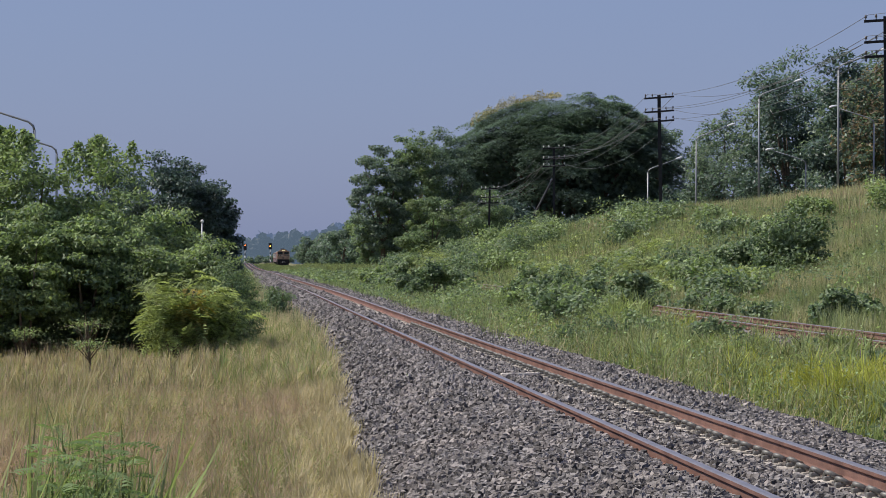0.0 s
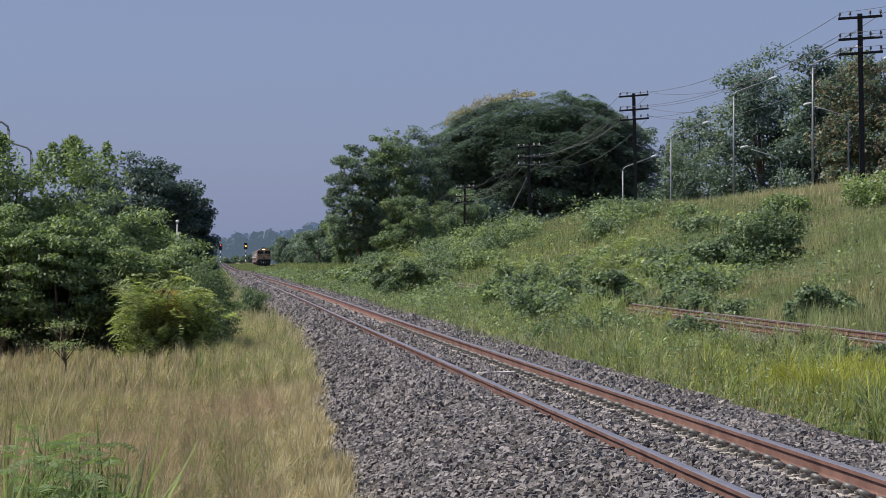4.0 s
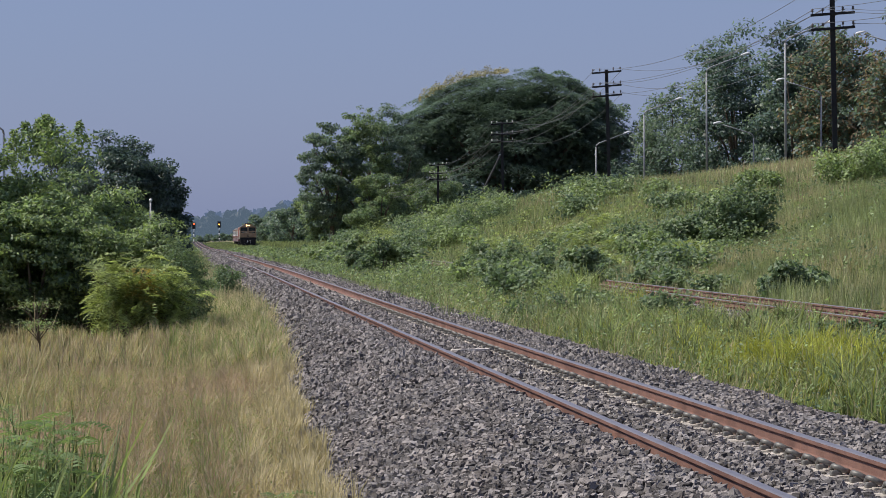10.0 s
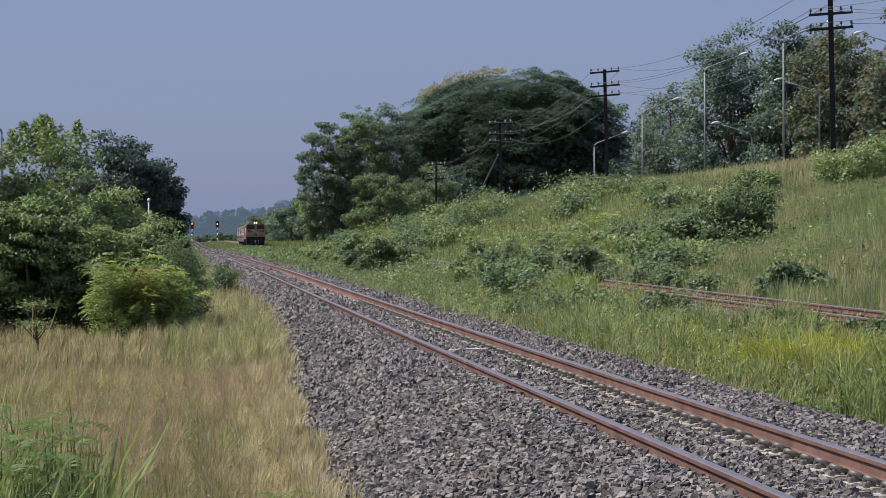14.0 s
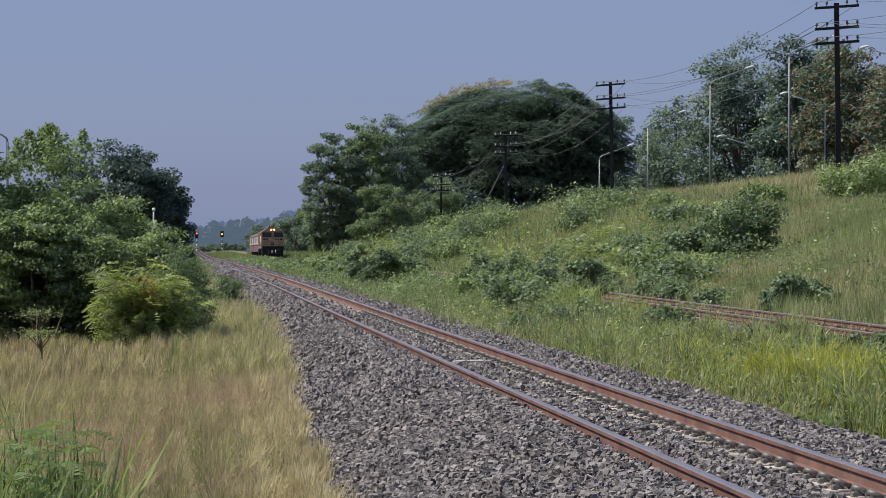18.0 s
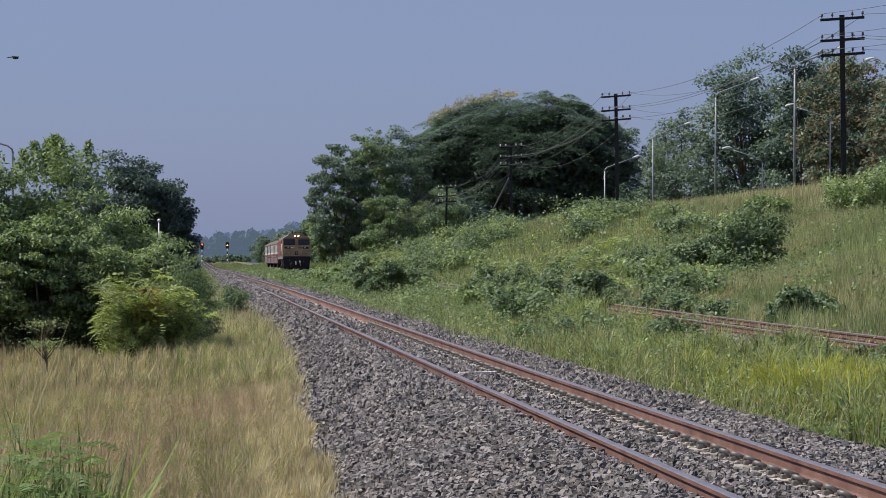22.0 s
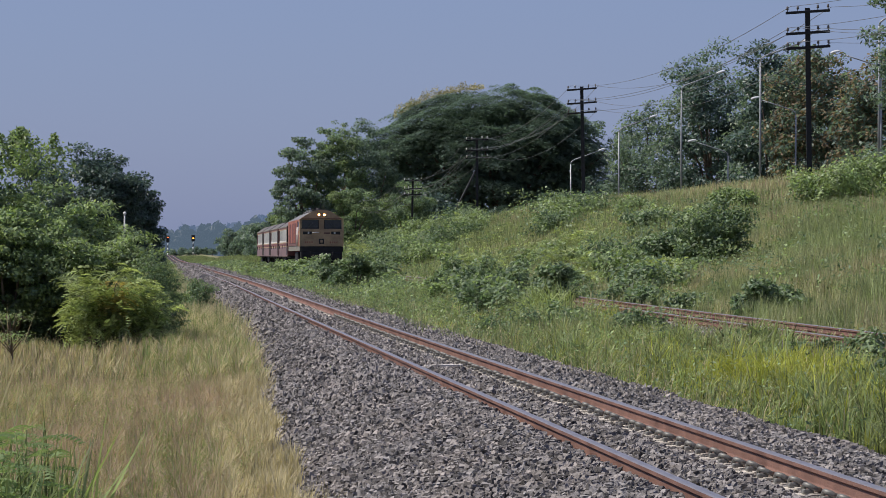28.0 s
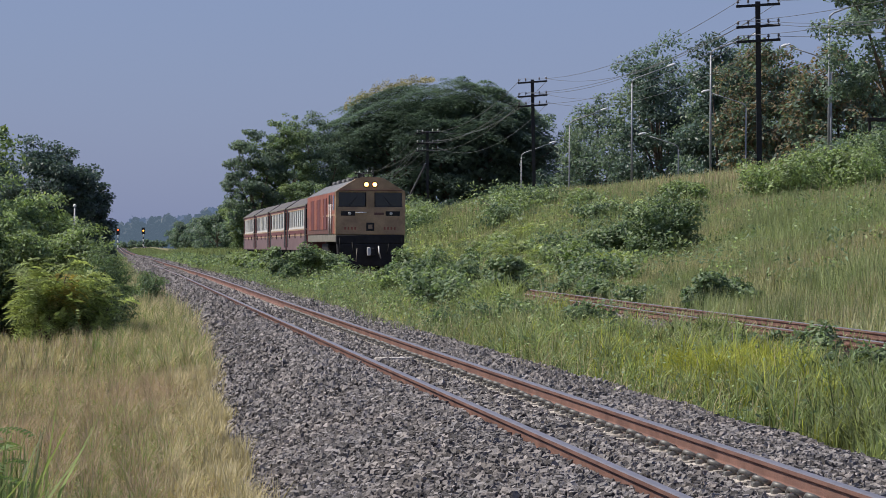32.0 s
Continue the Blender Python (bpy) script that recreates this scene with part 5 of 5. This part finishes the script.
# ---- street lamps ----
def street_lamp(h, reach, rise, way):
    t = thing("street_lamp", "grey steel street lamp with a long curved arm", "street lamp", group="street lamps along the road")
    part("base_plate", block((-0.2, -0.2, -0.05), (0.2, 0.2, 0.05), 0.02), GALV, t)
    part("post", pipe([(0, 0, -0.3), (0, 0, h * 0.5), (0, 0, h)], [0.095, 0.08, 0.065], 8), GALV, t)
    part("arm", pipe([(0, 0, h), (way * 0.06, 0, h + 0.22), (way * 0.3, 0, h + 0.42), (way * reach * 0.5, 0, h + 0.42 + rise * 0.45), (way * reach, 0, h + 0.42 + rise)],
                     [0.062, 0.06, 0.055, 0.05, 0.045], 8), GALV, t)
    bm = bmesh.new()
    bmesh.ops.create_uvsphere(bm, u_segments=10, v_segments=7, radius=1.0)
    for v in bm.verts:
        k = 1.0 + 0.35 * v.co.x
        v.co = Vector((v.co.x * 0.46, v.co.y * 0.17 * k, max(v.co.z, -0.45) * 0.13 * k))
    for f in bm.faces:
        f.smooth = True
    head = part("lamp_head", bm, LAMPSHELL, t, "pale lamp head")
    head.location, head.rotation_euler = (way * (reach + 0.35), 0, h + 0.46 + rise * 1.1), (0, -way * 0.25, 0 if way > 0 else math.pi)
    if way < 0:
        head.rotation_euler = (0, 0.25, math.pi)
    return t


right_lamp = street_lamp(9.4, 3.0, 1.0, 1)
for n, y in enumerate((160.0, 192.0, 230.0, 264.5, 300.0, 334.5)):
    m = Matrix.Translation((45.2, y, float(ground_z(45.2, y))))
    if n == 0:
        right_lamp.matrix_world = m
    else:
        copy_thing(right_lamp, m)
left_lamp = street_lamp(9.4, 3.2, 0.9, -1)
for n, (y, low) in enumerate(((205.0, 0.1), (238.0, 0.1), (270.0, 1.3), (302.0, 2.1))):
    m = Matrix.Translation((56.2, y, float(ground_z(55.0, y)) - low))
    if n == 0:
        left_lamp.matrix_world = m
    else:
        copy_thing(left_lamp, m)
copy_thing(right_lamp, pose(36.1, 400.0, float(ground_z(36.1, 400.0)) - 3.8, 0, 0, 80))
for x, y in ((-9.55, 160.0), (-10.0, 190.0)):
    copy_thing(left_lamp, Matrix.Translation((x, y, float(ground_z(x, y)) - 0.9)))


def steel_frame(x, y):
    z = float(ground_z(x, y))
    t = thing("steel_frame", "dark steel frame with a sloping brace beside the road", "frame", Matrix.Translation((x, y, z)))
    for dx in (-1.3, 1.3):
        part("post", block((dx - 0.07, -0.07, -0.3), (dx + 0.07, 0.07, 2.3), 0.015), LOCODARK, t)
    part("beam", block((-1.45, -0.08, 2.3), (1.45, 0.08, 2.52), 0.02), LOCODARK, t)
    part("brace", pipe([(-1.2, 0, 0.2), (1.2, 0, 2.2)], 0.11, 6), LOCODARK, t)


steel_frame(43.6, 170.0)


# ---- line signals ----
def line_signal(x, y, lit):
    z = float(ground_z(x, y))
    t = thing("railway_signal", "colour-light railway signal on a banded post", "railway signal", Matrix.Translation((x, y, z)), "railway signals")
    for k in range(6):
        part("post_band", pipe([(0, 0, k * 0.75), (0, 0, k * 0.75 + 0.75)], 0.14, 8), (BLACKPAINT, WHITEPAINT)[k % 2], t, ("black band", "white band")[k % 2])
    part("head", block((-0.5, -0.12, 4.6), (0.5, 0.12, 6.5), 0.05), BLACKPAINT, t, "black signal head")
    for j, zz in enumerate((6.1, 5.55, 5.0)):
        on = j == (0 if lit == "red" else 1)
        bm = bmesh.new()
        bmesh.ops.create_cone(bm, cap_ends=True, segments=14, radius1=0.22, radius2=0.22, depth=0.05, matrix=pose(0, -0.14, zz, 90))
        part("lens", bm, (REDLIGHT if lit == "red" else AMBER) if on else GLASSDARK, t, ("glowing %s lens" % lit) if on else "unlit lens")
        part("hood", pipe([(0, -0.1, zz + 0.29), (0, -0.4, zz + 0.27)], 0.04, 5), BLACKPAINT, t)


line_signal(6.4, 940, "red")
line_signal(13.9, 940, "amber")

# ---- lone things ----
plank = thing("board", "pale wooden board lying across the track", "board", pose(3.87, 41.0, -0.082, 0, -1, 6))
part("plank", block((-0.25, -0.05, -0.018), (0.25, 0.05, 0.022), 0.006), PALEWOOD, plank)

# ---- the train ----
def roof_outline(half, eave, crown_z, flat):
    return [(-half, eave), (-half + 0.06, eave + 0.05), (-flat, crown_z - 0.05), (-flat * 0.6, crown_z), (flat * 0.6, crown_z), (flat, crown_z - 0.05), (half - 0.06, eave + 0.05), (half, eave)]


def wheelset(parent, y, r=0.42):
    bm = bmesh.new()
    for s in (-1, 1):
        bmesh.ops.create_cone(bm, cap_ends=True, segments=18, radius1=r, radius2=r, depth=0.12, matrix=pose(s * 0.53, y, r, 0, 90))
    tube(bm, [(-0.75, y, r), (0.75, y, r)], 0.07, 8)
    part("wheelset", bm, LOCODARK, parent)


def bogie(parent, y, axles, span):
    fr = part("bogie", block((-0.95, y - span / 2 - 0.5, 0.38), (0.95, y + span / 2 + 0.5, 0.72), 0.06), LOCODARK, parent)
    for k in range(axles):
        wheelset(parent, y - span / 2 + span * k / (axles - 1))
    for s in (-1, 1):
        part("spring_box", block((s * 0.98 - 0.1, y - 0.4, 0.3), (s * 0.98 + 0.1, y + 0.4, 0.65), 0.04), LOCODARK, parent)


LOCO_L = 18.8


def locomotive():
    t = thing("locomotive", "yellow and orange diesel locomotive with lit headlights", "locomotive")
    f = -LOCO_L / 2
    b = LOCO_L / 2
    hw = 1.4
    # body sides and roof
    for s in (-1, 1):
        part("side_panel", block((s * hw - 0.04, f + 1.6, 2.34), (s * hw + 0.04, b, 3.3), 0.02), ORANGELOCO, t, "orange-red upper side")
        part("lower_panel", block((s * hw - 0.04, f + 1.6, 1.55), (s * hw + 0.04, b, 2.34), 0.02), BROWNLOCO, t, "dirty brown-red lower side")
        part("cab_side", block((s * hw - 0.045, f + 0.06, 1.55), (s * hw + 0.045, f + 1.58, 3.3), 0.02), ORANGELOCO, t, "orange-red cab side")
        part("corner_pillar", block((s * hw - 0.055, f + 0.0, 1.5), (s * hw + 0.055, f + 0.34, 3.32), 0.03), YELLOWLOCO, t, "yellow corner pillar")
        part("sill", block((s * 1.36 - 0.05, f + 0.3, 1.22), (s * 1.36 + 0.05, b, 1.55), 0.02), LOCOSILL, t, "grey sill")
        part("stripe", block((s * 1.45 - 0.006, f + 0.4, 2.30), (s * 1.45 + 0.006, f + 7.5, 2.38)), CREAM, t, "pale waist stripe")
        # the doorway is a flush dark panel that paints in the recess's shade
        for k, y in enumerate((2.2, 3.3)):
            part("cab_door" if k == 0 else "doorway", block((s * 1.45 - 0.012, f + y, 1.62), (s * 1.45 + 0.012, f + y + 0.62, 3.2), 0.01), LOCODARK if k else BROWNLOCO, t, ("brown-red door", "dark doorway")[k])
            part("handrail", pipe([(s * 1.49, f + y - 0.12, 1.5), (s * 1.49, f + y - 0.12, 2.8)], 0.02, 6), WHITEPAINT, t)
        part("side_window", block((s * 1.45 - 0.012, f + 0.75, 2.55), (s * 1.45 + 0.012, f + 1.5, 3.15), 0.02), GLASSDARK, t)
        for k in range(6):
            y = f + 5.4 + k * 2.1
            part("grille", block((s * 1.45 - 0.015, y, 1.75), (s * 1.45 + 0.015, y + 1.6, 3.1), 0.01), (MAROON, ORANGELOCO)[k % 2], t)
        part("fuel_tank", block((s * 0.8 - 0.45, -1.9, 0.4), (s * 0.8 + 0.45, 1.9, 1.15), 0.08), LOCODARK, t)
    part("body_core", block((-1.33, f + 0.12, 1.3), (1.33, b - 0.02, 3.28)), LOCODARK, t)
    part("roof", extrude_profile(roof_outline(1.44, 3.3, 3.86, 0.56), f + 0.7, b), LOCOGREY, t, "grey sloping roof")
    part("cab_roof", extrude_profile(roof_outline(1.44, 3.3, 3.90, 0.58), f - 0.02, f + 0.74), YELLOWLOCO, t, "yellow cab roof front")
    for y in (2.4, 5.6, 8.2, 11.5, 14.2):
        part("roof_vent", block((-0.5, f + y, 3.83), (0.5, f + y + 1.2, 3.98), 0.04), LOCODARK if y < 3 else LOCOGREY, t)
    part("exhaust", pipe([(0.0, f + 4.6, 3.8), (0.0, f + 4.6, 4.12)], 0.13, 8), LOCODARK, t)
    part("horn", pipe([(-0.42, f + 0.9, 3.98), (-0.42, f + 0.35, 4.0)], [0.04, 0.09], 7), LOCODARK, t)
    part("horn_bracket", block((-0.47, f + 0.75, 3.85), (-0.37, f + 0.95, 4.0), 0.01), LOCODARK, t)
    # cab front
    part("nose", block((-1.4, f, 1.52), (1.4, f + 0.12, 2.68), 0.035), YELLOWLOCO, t, "yellow nose panel")
    part("centre_pillar", block((-0.17, f - 0.005, 2.66), (0.17, f + 0.1, 3.34), 0.02), YELLOWLOCO, t, "yellow pillar between the windscreens")
    part("window_lintel", block((-1.38, f - 0.003, 3.27), (1.38, f + 0.1, 3.36), 0.02), YELLOWLOCO, t)
    for s in (-1, 1):
        part("windscreen", block((s * 0.76 - 0.56, f + 0.05, 2.70), (s * 0.76 + 0.56, f + 0.09, 3.28), 0.01), GLASSDARK, t, "dark windscreen")
        part("windscreen_frame", block((s * 0.76 - 0.60, f + 0.01, 2.655), (s * 0.76 + 0.60, f + 0.06, 2.705), 0.01), BLACKPAINT, t)
        part("windscreen_frame", block((s * 1.345 - 0.03, f + 0.01, 2.68), (s * 1.345 + 0.03, f + 0.07, 3.3), 0.01), YELLOWLOCO, t)
        part("wiper", pipe([(s * 0.9, f - 0.0, 2.70), (s * 0.55, f + 0.02, 3.1)], 0.012, 5), BLACKPAINT, t)
        part("marker_panel", block((s * 0.93 - 0.30, f - 0.012, 2.30), (s * 0.93 + 0.30, f + 0.02, 2.50), 0.02), LOCODARK, t, "dark marker-light panel")
        bm = bmesh.new()
        bmesh.ops.create_cone(bm, cap_ends=True, segments=14, radius1=0.065, radius2=0.055, depth=0.05, matrix=pose(s * 0.86, f - 0.03, 2.40, 90))
        part("marker_light", bm, SHUTTER, t, "unlit pale marker light")
        bm = bmesh.new()
        bmesh.ops.create_cone(bm, cap_ends=True, segments=16, radius1=0.10, radius2=0.10, depth=0.06, matrix=pose(s * 0.175, f - 0.05, 3.60, 90))
        lamp = part("headlight", bm, LAMPGLOW, t, "warm glowing headlight")
        bm = bmesh.new()
        bmesh.ops.create_cone(bm, cap_ends=True, segments=12, radius1=0.066, radius2=0.06, depth=0.05, matrix=pose(s * 0.175, f - 0.07, 3.60, 90))
        part("bulb", bm, HEADLAMP, lamp, "bright bulb")
        bm = bmesh.new()
        bmesh.ops.create_cone(bm, cap_ends=True, segments=16, radius1=0.13, radius2=0.13, depth=0.10, matrix=pose(s * 0.175, f - 0.0, 3.60, 90))
        part("headlight_housing", bm, BLACKPAINT, t)
        part("buffer_step", block((s * 1.1 - 0.16, f - 0.04, 0.45), (s * 1.1 + 0.16, f + 0.3, 0.62), 0.02), LOCODARK, t)
        part("hand_grip", pipe([(s * 1.28, f - 0.06, 0.5), (s * 1.28, f - 0.06, 1.4)], 0.015, 6), LOCODARK, t)
    for s in (-1, 1):
        part("side_step", block((s * 1.30 - 0.12, f + 2.2, 0.55), (s * 1.30 + 0.12, f + 2.8, 0.62), 0.01), LOCODARK, t)
        part("jumper_cable", pipe([(s * 0.75, f - 0.03, 1.2), (s * 0.74, f - 0.14, 0.95), (s * 0.66, f - 0.05, 0.72)], 0.022, 6), LOCODARK, t)
    part("nose_grille", block((0.16, f - 0.008, 2.34), (0.56, f + 0.02, 2.44), 0.01), BROWNLOCO, t, "dull brown grille")
    part("visor", block((-1.3, f - 0.06, 3.345), (1.3, f + 0.04, 3.385), 0.01), BROWNLOCO, t, "thin brown rain strip over the windscreens")
    part("aerial", pipe([(-0.06, f + 0.45, 3.85), (-0.06, f + 0.45, 4.35)], 0.018, 5), LOCODARK, t)
    part("aerial", pipe([(0.16, f + 0.5, 3.85), (0.16, f + 0.5, 4.28)], 0.018, 5), LOCODARK, t)
    part("nose_rail", pipe([(-0.62, f - 0.05, 2.44), (-0.16, f - 0.05, 2.44)], 0.022, 6), WHITEPAINT, t, "white handrail")
    part("emblem_frame", block((-0.17, f - 0.02, 1.68), (0.17, f + 0.01, 2.02), 0.02), BLACKPAINT, t)
    part("emblem", block((-0.085, f - 0.03, 1.77), (0.085, f - 0.01, 1.94), 0.01), CREAM, t, "small pale square plate")
    for s in (-1, 1):
        for k in range(4):
            part("number_bar", block((s * 0.82 - 0.26 + k * 0.14, f - 0.006, 1.73), (s * 0.82 - 0.26 + k * 0.14 + 0.07, f + 0.004, 1.84)), ORANGELOCO, t)
    part("buffer_beam", block((-1.42, f - 0.02, 1.15), (1.42, f + 0.25, 1.51), 0.03), LOCODARK, t, "black buffer beam")
    part("pilot", block((-1.30, f + 0.0, 0.20), (1.30, f + 0.6, 1.16), 0.05, 1.06), LOCODARK, t, "black pilot plate")
    cp = part("coupler", block((-0.14, f - 0.45, 0.66), (0.14, f + 0.2, 0.98), 0.04), LOCODARK, t)
    part("coupler_jaw", block((-0.17, f - 0.52, 0.66), (-0.02, f - 0.38, 1.0), 0.03), SHUTTER, cp)
    part("air_hose", pipe([(0.34, f - 0.05, 1.05), (0.36, f - 0.2, 0.8), (0.42, f - 0.14, 0.55)], 0.03, 6), SHUTTER, t)
    part("air_hose", pipe([(-0.55, f - 0.05, 0.95), (-0.58, f - 0.2, 0.7), (-0.60, f - 0.14, 0.4)], 0.02, 6), LOCOSILL, t)
    bogie(t, f + 4.0, 3, 3.4)
    bogie(t, b - 4.0, 3, 3.4)
    return t


COACH_L = 16.3


def coach():
    t = thing("passenger_coach", "red, cream and mauve passenger coach with pale window bars", "passenger coach", group="coaches of the train")
    f, b, hw = -COACH_L / 2, COACH_L / 2, 1.4
    part("body_core", block((-1.28, f + 0.03, 0.95), (1.28, b - 0.03, 3.02)), INTERIOR, t)
    part("underframe", block((-1.2, f, 0.72), (1.2, b, 0.97), 0.03), LOCODARK, t)
    part("roof", extrude_profile(roof_outline(1.44, 3.0, 3.52, 0.75), f, b), COACHROOF, t, "dark grey roof")
    for y in (2.5, 6.0, 9.5, 13.5):
        part("roof_vent", block((-0.2, f + y, 3.5), (0.2, f + y + 0.5, 3.64), 0.03), LOCOGREY, t)
    for s in (-1, 1):
        part("lower_panel", block((s * hw - 0.04, f, 0.82), (s * hw + 0.04, b, 1.52), 0.02), MAUVE, t, "mauve lower side")
        part("belt_stripe", block((s * hw - 0.045, f, 1.53), (s * hw + 0.045, b, 1.60)), CREAM, t, "cream stripe")
        part("waist_panel", block((s * hw - 0.04, f, 1.60), (s * hw + 0.04, b, 1.80), 0.01), MAROON, t, "dark red waist")
        part("belt_stripe", block((s * hw - 0.045, f, 1.80), (s * hw + 0.045, b, 1.87)), CREAM, t, "cream stripe")
        part("upper_stripe", block((s * hw - 0.04, f, 2.78), (s * hw + 0.04, b, 2.845), 0.01), CREAM, t, "cream stripe")
        part("upper_panel", block((s * hw - 0.04, f, 2.845), (s * hw + 0.04, b, 2.94), 0.01), MAROON, t, "dark red upper side")
        part("gutter", block((s * 1.45 - 0.02, f, 2.94), (s * 1.45 + 0.02, b, 3.02), 0.01), LOCOSILL, t, "grey gutter")
        for y0, y1 in ((f, f + 1.35), (b - 1.35, b)):
            # solid near-black panel, painted as the unlit inside of the end doorway
            part("vestibule", block((s * hw - 0.046, y0 + 0.02, 0.95), (s * hw + 0.046, y1 - 0.25, 2.9), 0.01), LOCODARK, t, "dark open doorway")
            part("end_panel", block((s * hw - 0.042, y1 - 0.25 if y0 == f else y0, 1.87), (s * hw + 0.042, y1 if y0 == f else y0 + 0.25, 2.78), 0.01), MAROON, t, "dark red end panel")
        for k in range(8):
            y = f + 1.5 + k * 1.66
            w = part("window", block((s * 1.36 - 0.036, y + 0.42, 1.88), (s * 1.36 + 0.036, y + 1.55, 2.77)), INTERIOR, t)
            part("window_post", block((s * hw - 0.04, y - 0.15, 1.87), (s * hw + 0.04, y + 0.46, 2.78)), SHUTTER, w, "pale window post")
            part("window_rail", block((s * hw - 0.038, y + 0.46, 1.87), (s * hw + 0.038, y + 1.51, 1.97)), SHUTTER, w, "pale window rail")
            part("window_bar", block((s * hw - 0.03, y + 0.93, 1.97), (s * hw + 0.03, y + 1.03, 2.78)), SHUTTER, w, "pale window bar")
        for k in range(3):
            part("hook", block((s * 1.46 - 0.02, f + 3.5 + k * 5, 1.42), (s * 1.46 + 0.02, f + 3.65 + k * 5, 1.66), 0.01), LOCODARK, t)
    for y, d in ((f - 0.18, 1), (b + 0.18, -1)):
        part("gangway", block((-0.5, y - 0.2, 1.0), (0.5, y + 0.2, 3.0), 0.05), LOCODARK, t)
    part("end_wall", block((-1.38, f - 0.02, 0.9), (1.38, f + 0.05, 3.0), 0.02), MAROON, t)
    part("end_wall", block((-1.38, b - 0.05, 0.9), (1.38, b + 0.02, 3.0), 0.02), MAROON, t)
    bogie(t, f + 2.6, 2, 2.0)
    bogie(t, b - 2.6, 2, 2.0)
    for s in (-1, 1):
        part("battery_box", block((s * 1.0 - 0.25, -1.5, 0.35), (s * 1.0 + 0.25, 1.5, 0.8), 0.04), LOCODARK, t)
    return t


loco = locomotive()
coaches = [coach()]
for n in range(3):
    coaches.append(copy_thing(coaches[0], Matrix.Identity(4)))


def bird():
    t = thing("bird", "small dark bird gliding with spread wings", "bird")
    bm = bmesh.new()
    bmesh.ops.create_uvsphere(bm, u_segments=10, v_segments=7, radius=1)
    for v in bm.verts:
        v.co = Vector((v.co.x * 0.07 * (1 - 0.4 * abs(v.co.x)), v.co.y * 0.018, v.co.z * 0.02))
    part("body", bm, BLACKPAINT, t)
    for s in (-1, 1):
        bm = bmesh.new()
        pts = [(-0.03, 0, 0), (0.03, 0, 0), (0.015, s * 0.07, 0.02), (-0.03, s * 0.12, 0.012), (-0.035, s * 0.06, 0.018)]
        lo = [bm.verts.new(p) for p in pts]
        hi = [bm.verts.new((p[0], p[1], p[2] + 0.004)) for p in pts]
        bm.faces.new(lo), bm.faces.new(hi)
        for i in range(5):
            bm.faces.new((lo[i], lo[(i + 1) % 5], hi[(i + 1) % 5], hi[i]))
        bmesh.ops.recalc_face_normals(bm, faces=bm.faces[:])
        part("wing", bm, BLACKPAINT, t)
    part("tail", block((-0.12, -0.02, -0.004), (-0.05, 0.02, 0.004)), BLACKPAINT, t)
    return t


swallow = bird()


# ---- what moves ----
def front_at(t):
    """How far off the train's front is."""
    return 130.0 + 19.3 * (32.0 - t)


def motions():
    turn = -math.degrees(math.atan(0.00455))
    back = [LOCO_L / 2] + [LOCO_L + 0.7 + COACH_L / 2 + n * (COACH_L + 0.95) for n in range(4)]
    for car, gap in zip([loco] + coaches, back):
        rows = []
        for k in range(17):
            y = front_at(2.0 * k) + gap
            tilt = math.degrees(math.atan(float(drop(y + 6) - drop(y - 6)) / 12))
            rows.append((2.0 * k, pose(float(loop_x(y)), y, LOOP_RISE + float(drop(y)), tilt, 0, turn)))
        walk(car, rows)
    # the bird crosses high on the left
    walk(swallow, [(0.0, pose(-16, 62, 9, 0, 0, 30)), (21.4, pose(-9, 46, 4.6, 0, 0, 30)), (21.9, pose(-2.35, 42, 4.02, 6, 0, 30)),
                   (22.0, pose(-2.18, 42, 4.05, 6, 0, 30)), (22.1, pose(-2.00, 42, 4.16, 6, 0, 30)), (22.2, pose(-1.90, 42, 4.25, 6, 0, 30)),
                   (22.3, pose(-1.79, 42, 4.31, 6, 0, 30)), (22.4, pose(-1.53, 42, 4.66, 6, 0, 35)), (22.5, pose(-1.01, 42, 4.61, 6, 0, 30)),
                   (22.6, pose(-0.74, 42, 4.56, 6, 0, 25)), (22.7, pose(-0.55, 42, 4.51, 6, 0, 25)), (22.8, pose(-0.45, 42, 4.51, 6, 0, 35)),
                   (22.9, pose(-0.46, 42, 4.56, 6, 0, 45)), (23.0, pose(-0.48, 42, 4.64, 6, 0, 55)), (23.2, pose(-0.47, 42, 4.66, 6, 0, 70)),
                   (23.5, pose(-0.48, 43, 5.0, 0, 0, 75)), (24.4, pose(0.5, 46, 6.6, 0, 0, 80)), (32.0, pose(8, 90, 26, 0, 0, 60))])


motions()
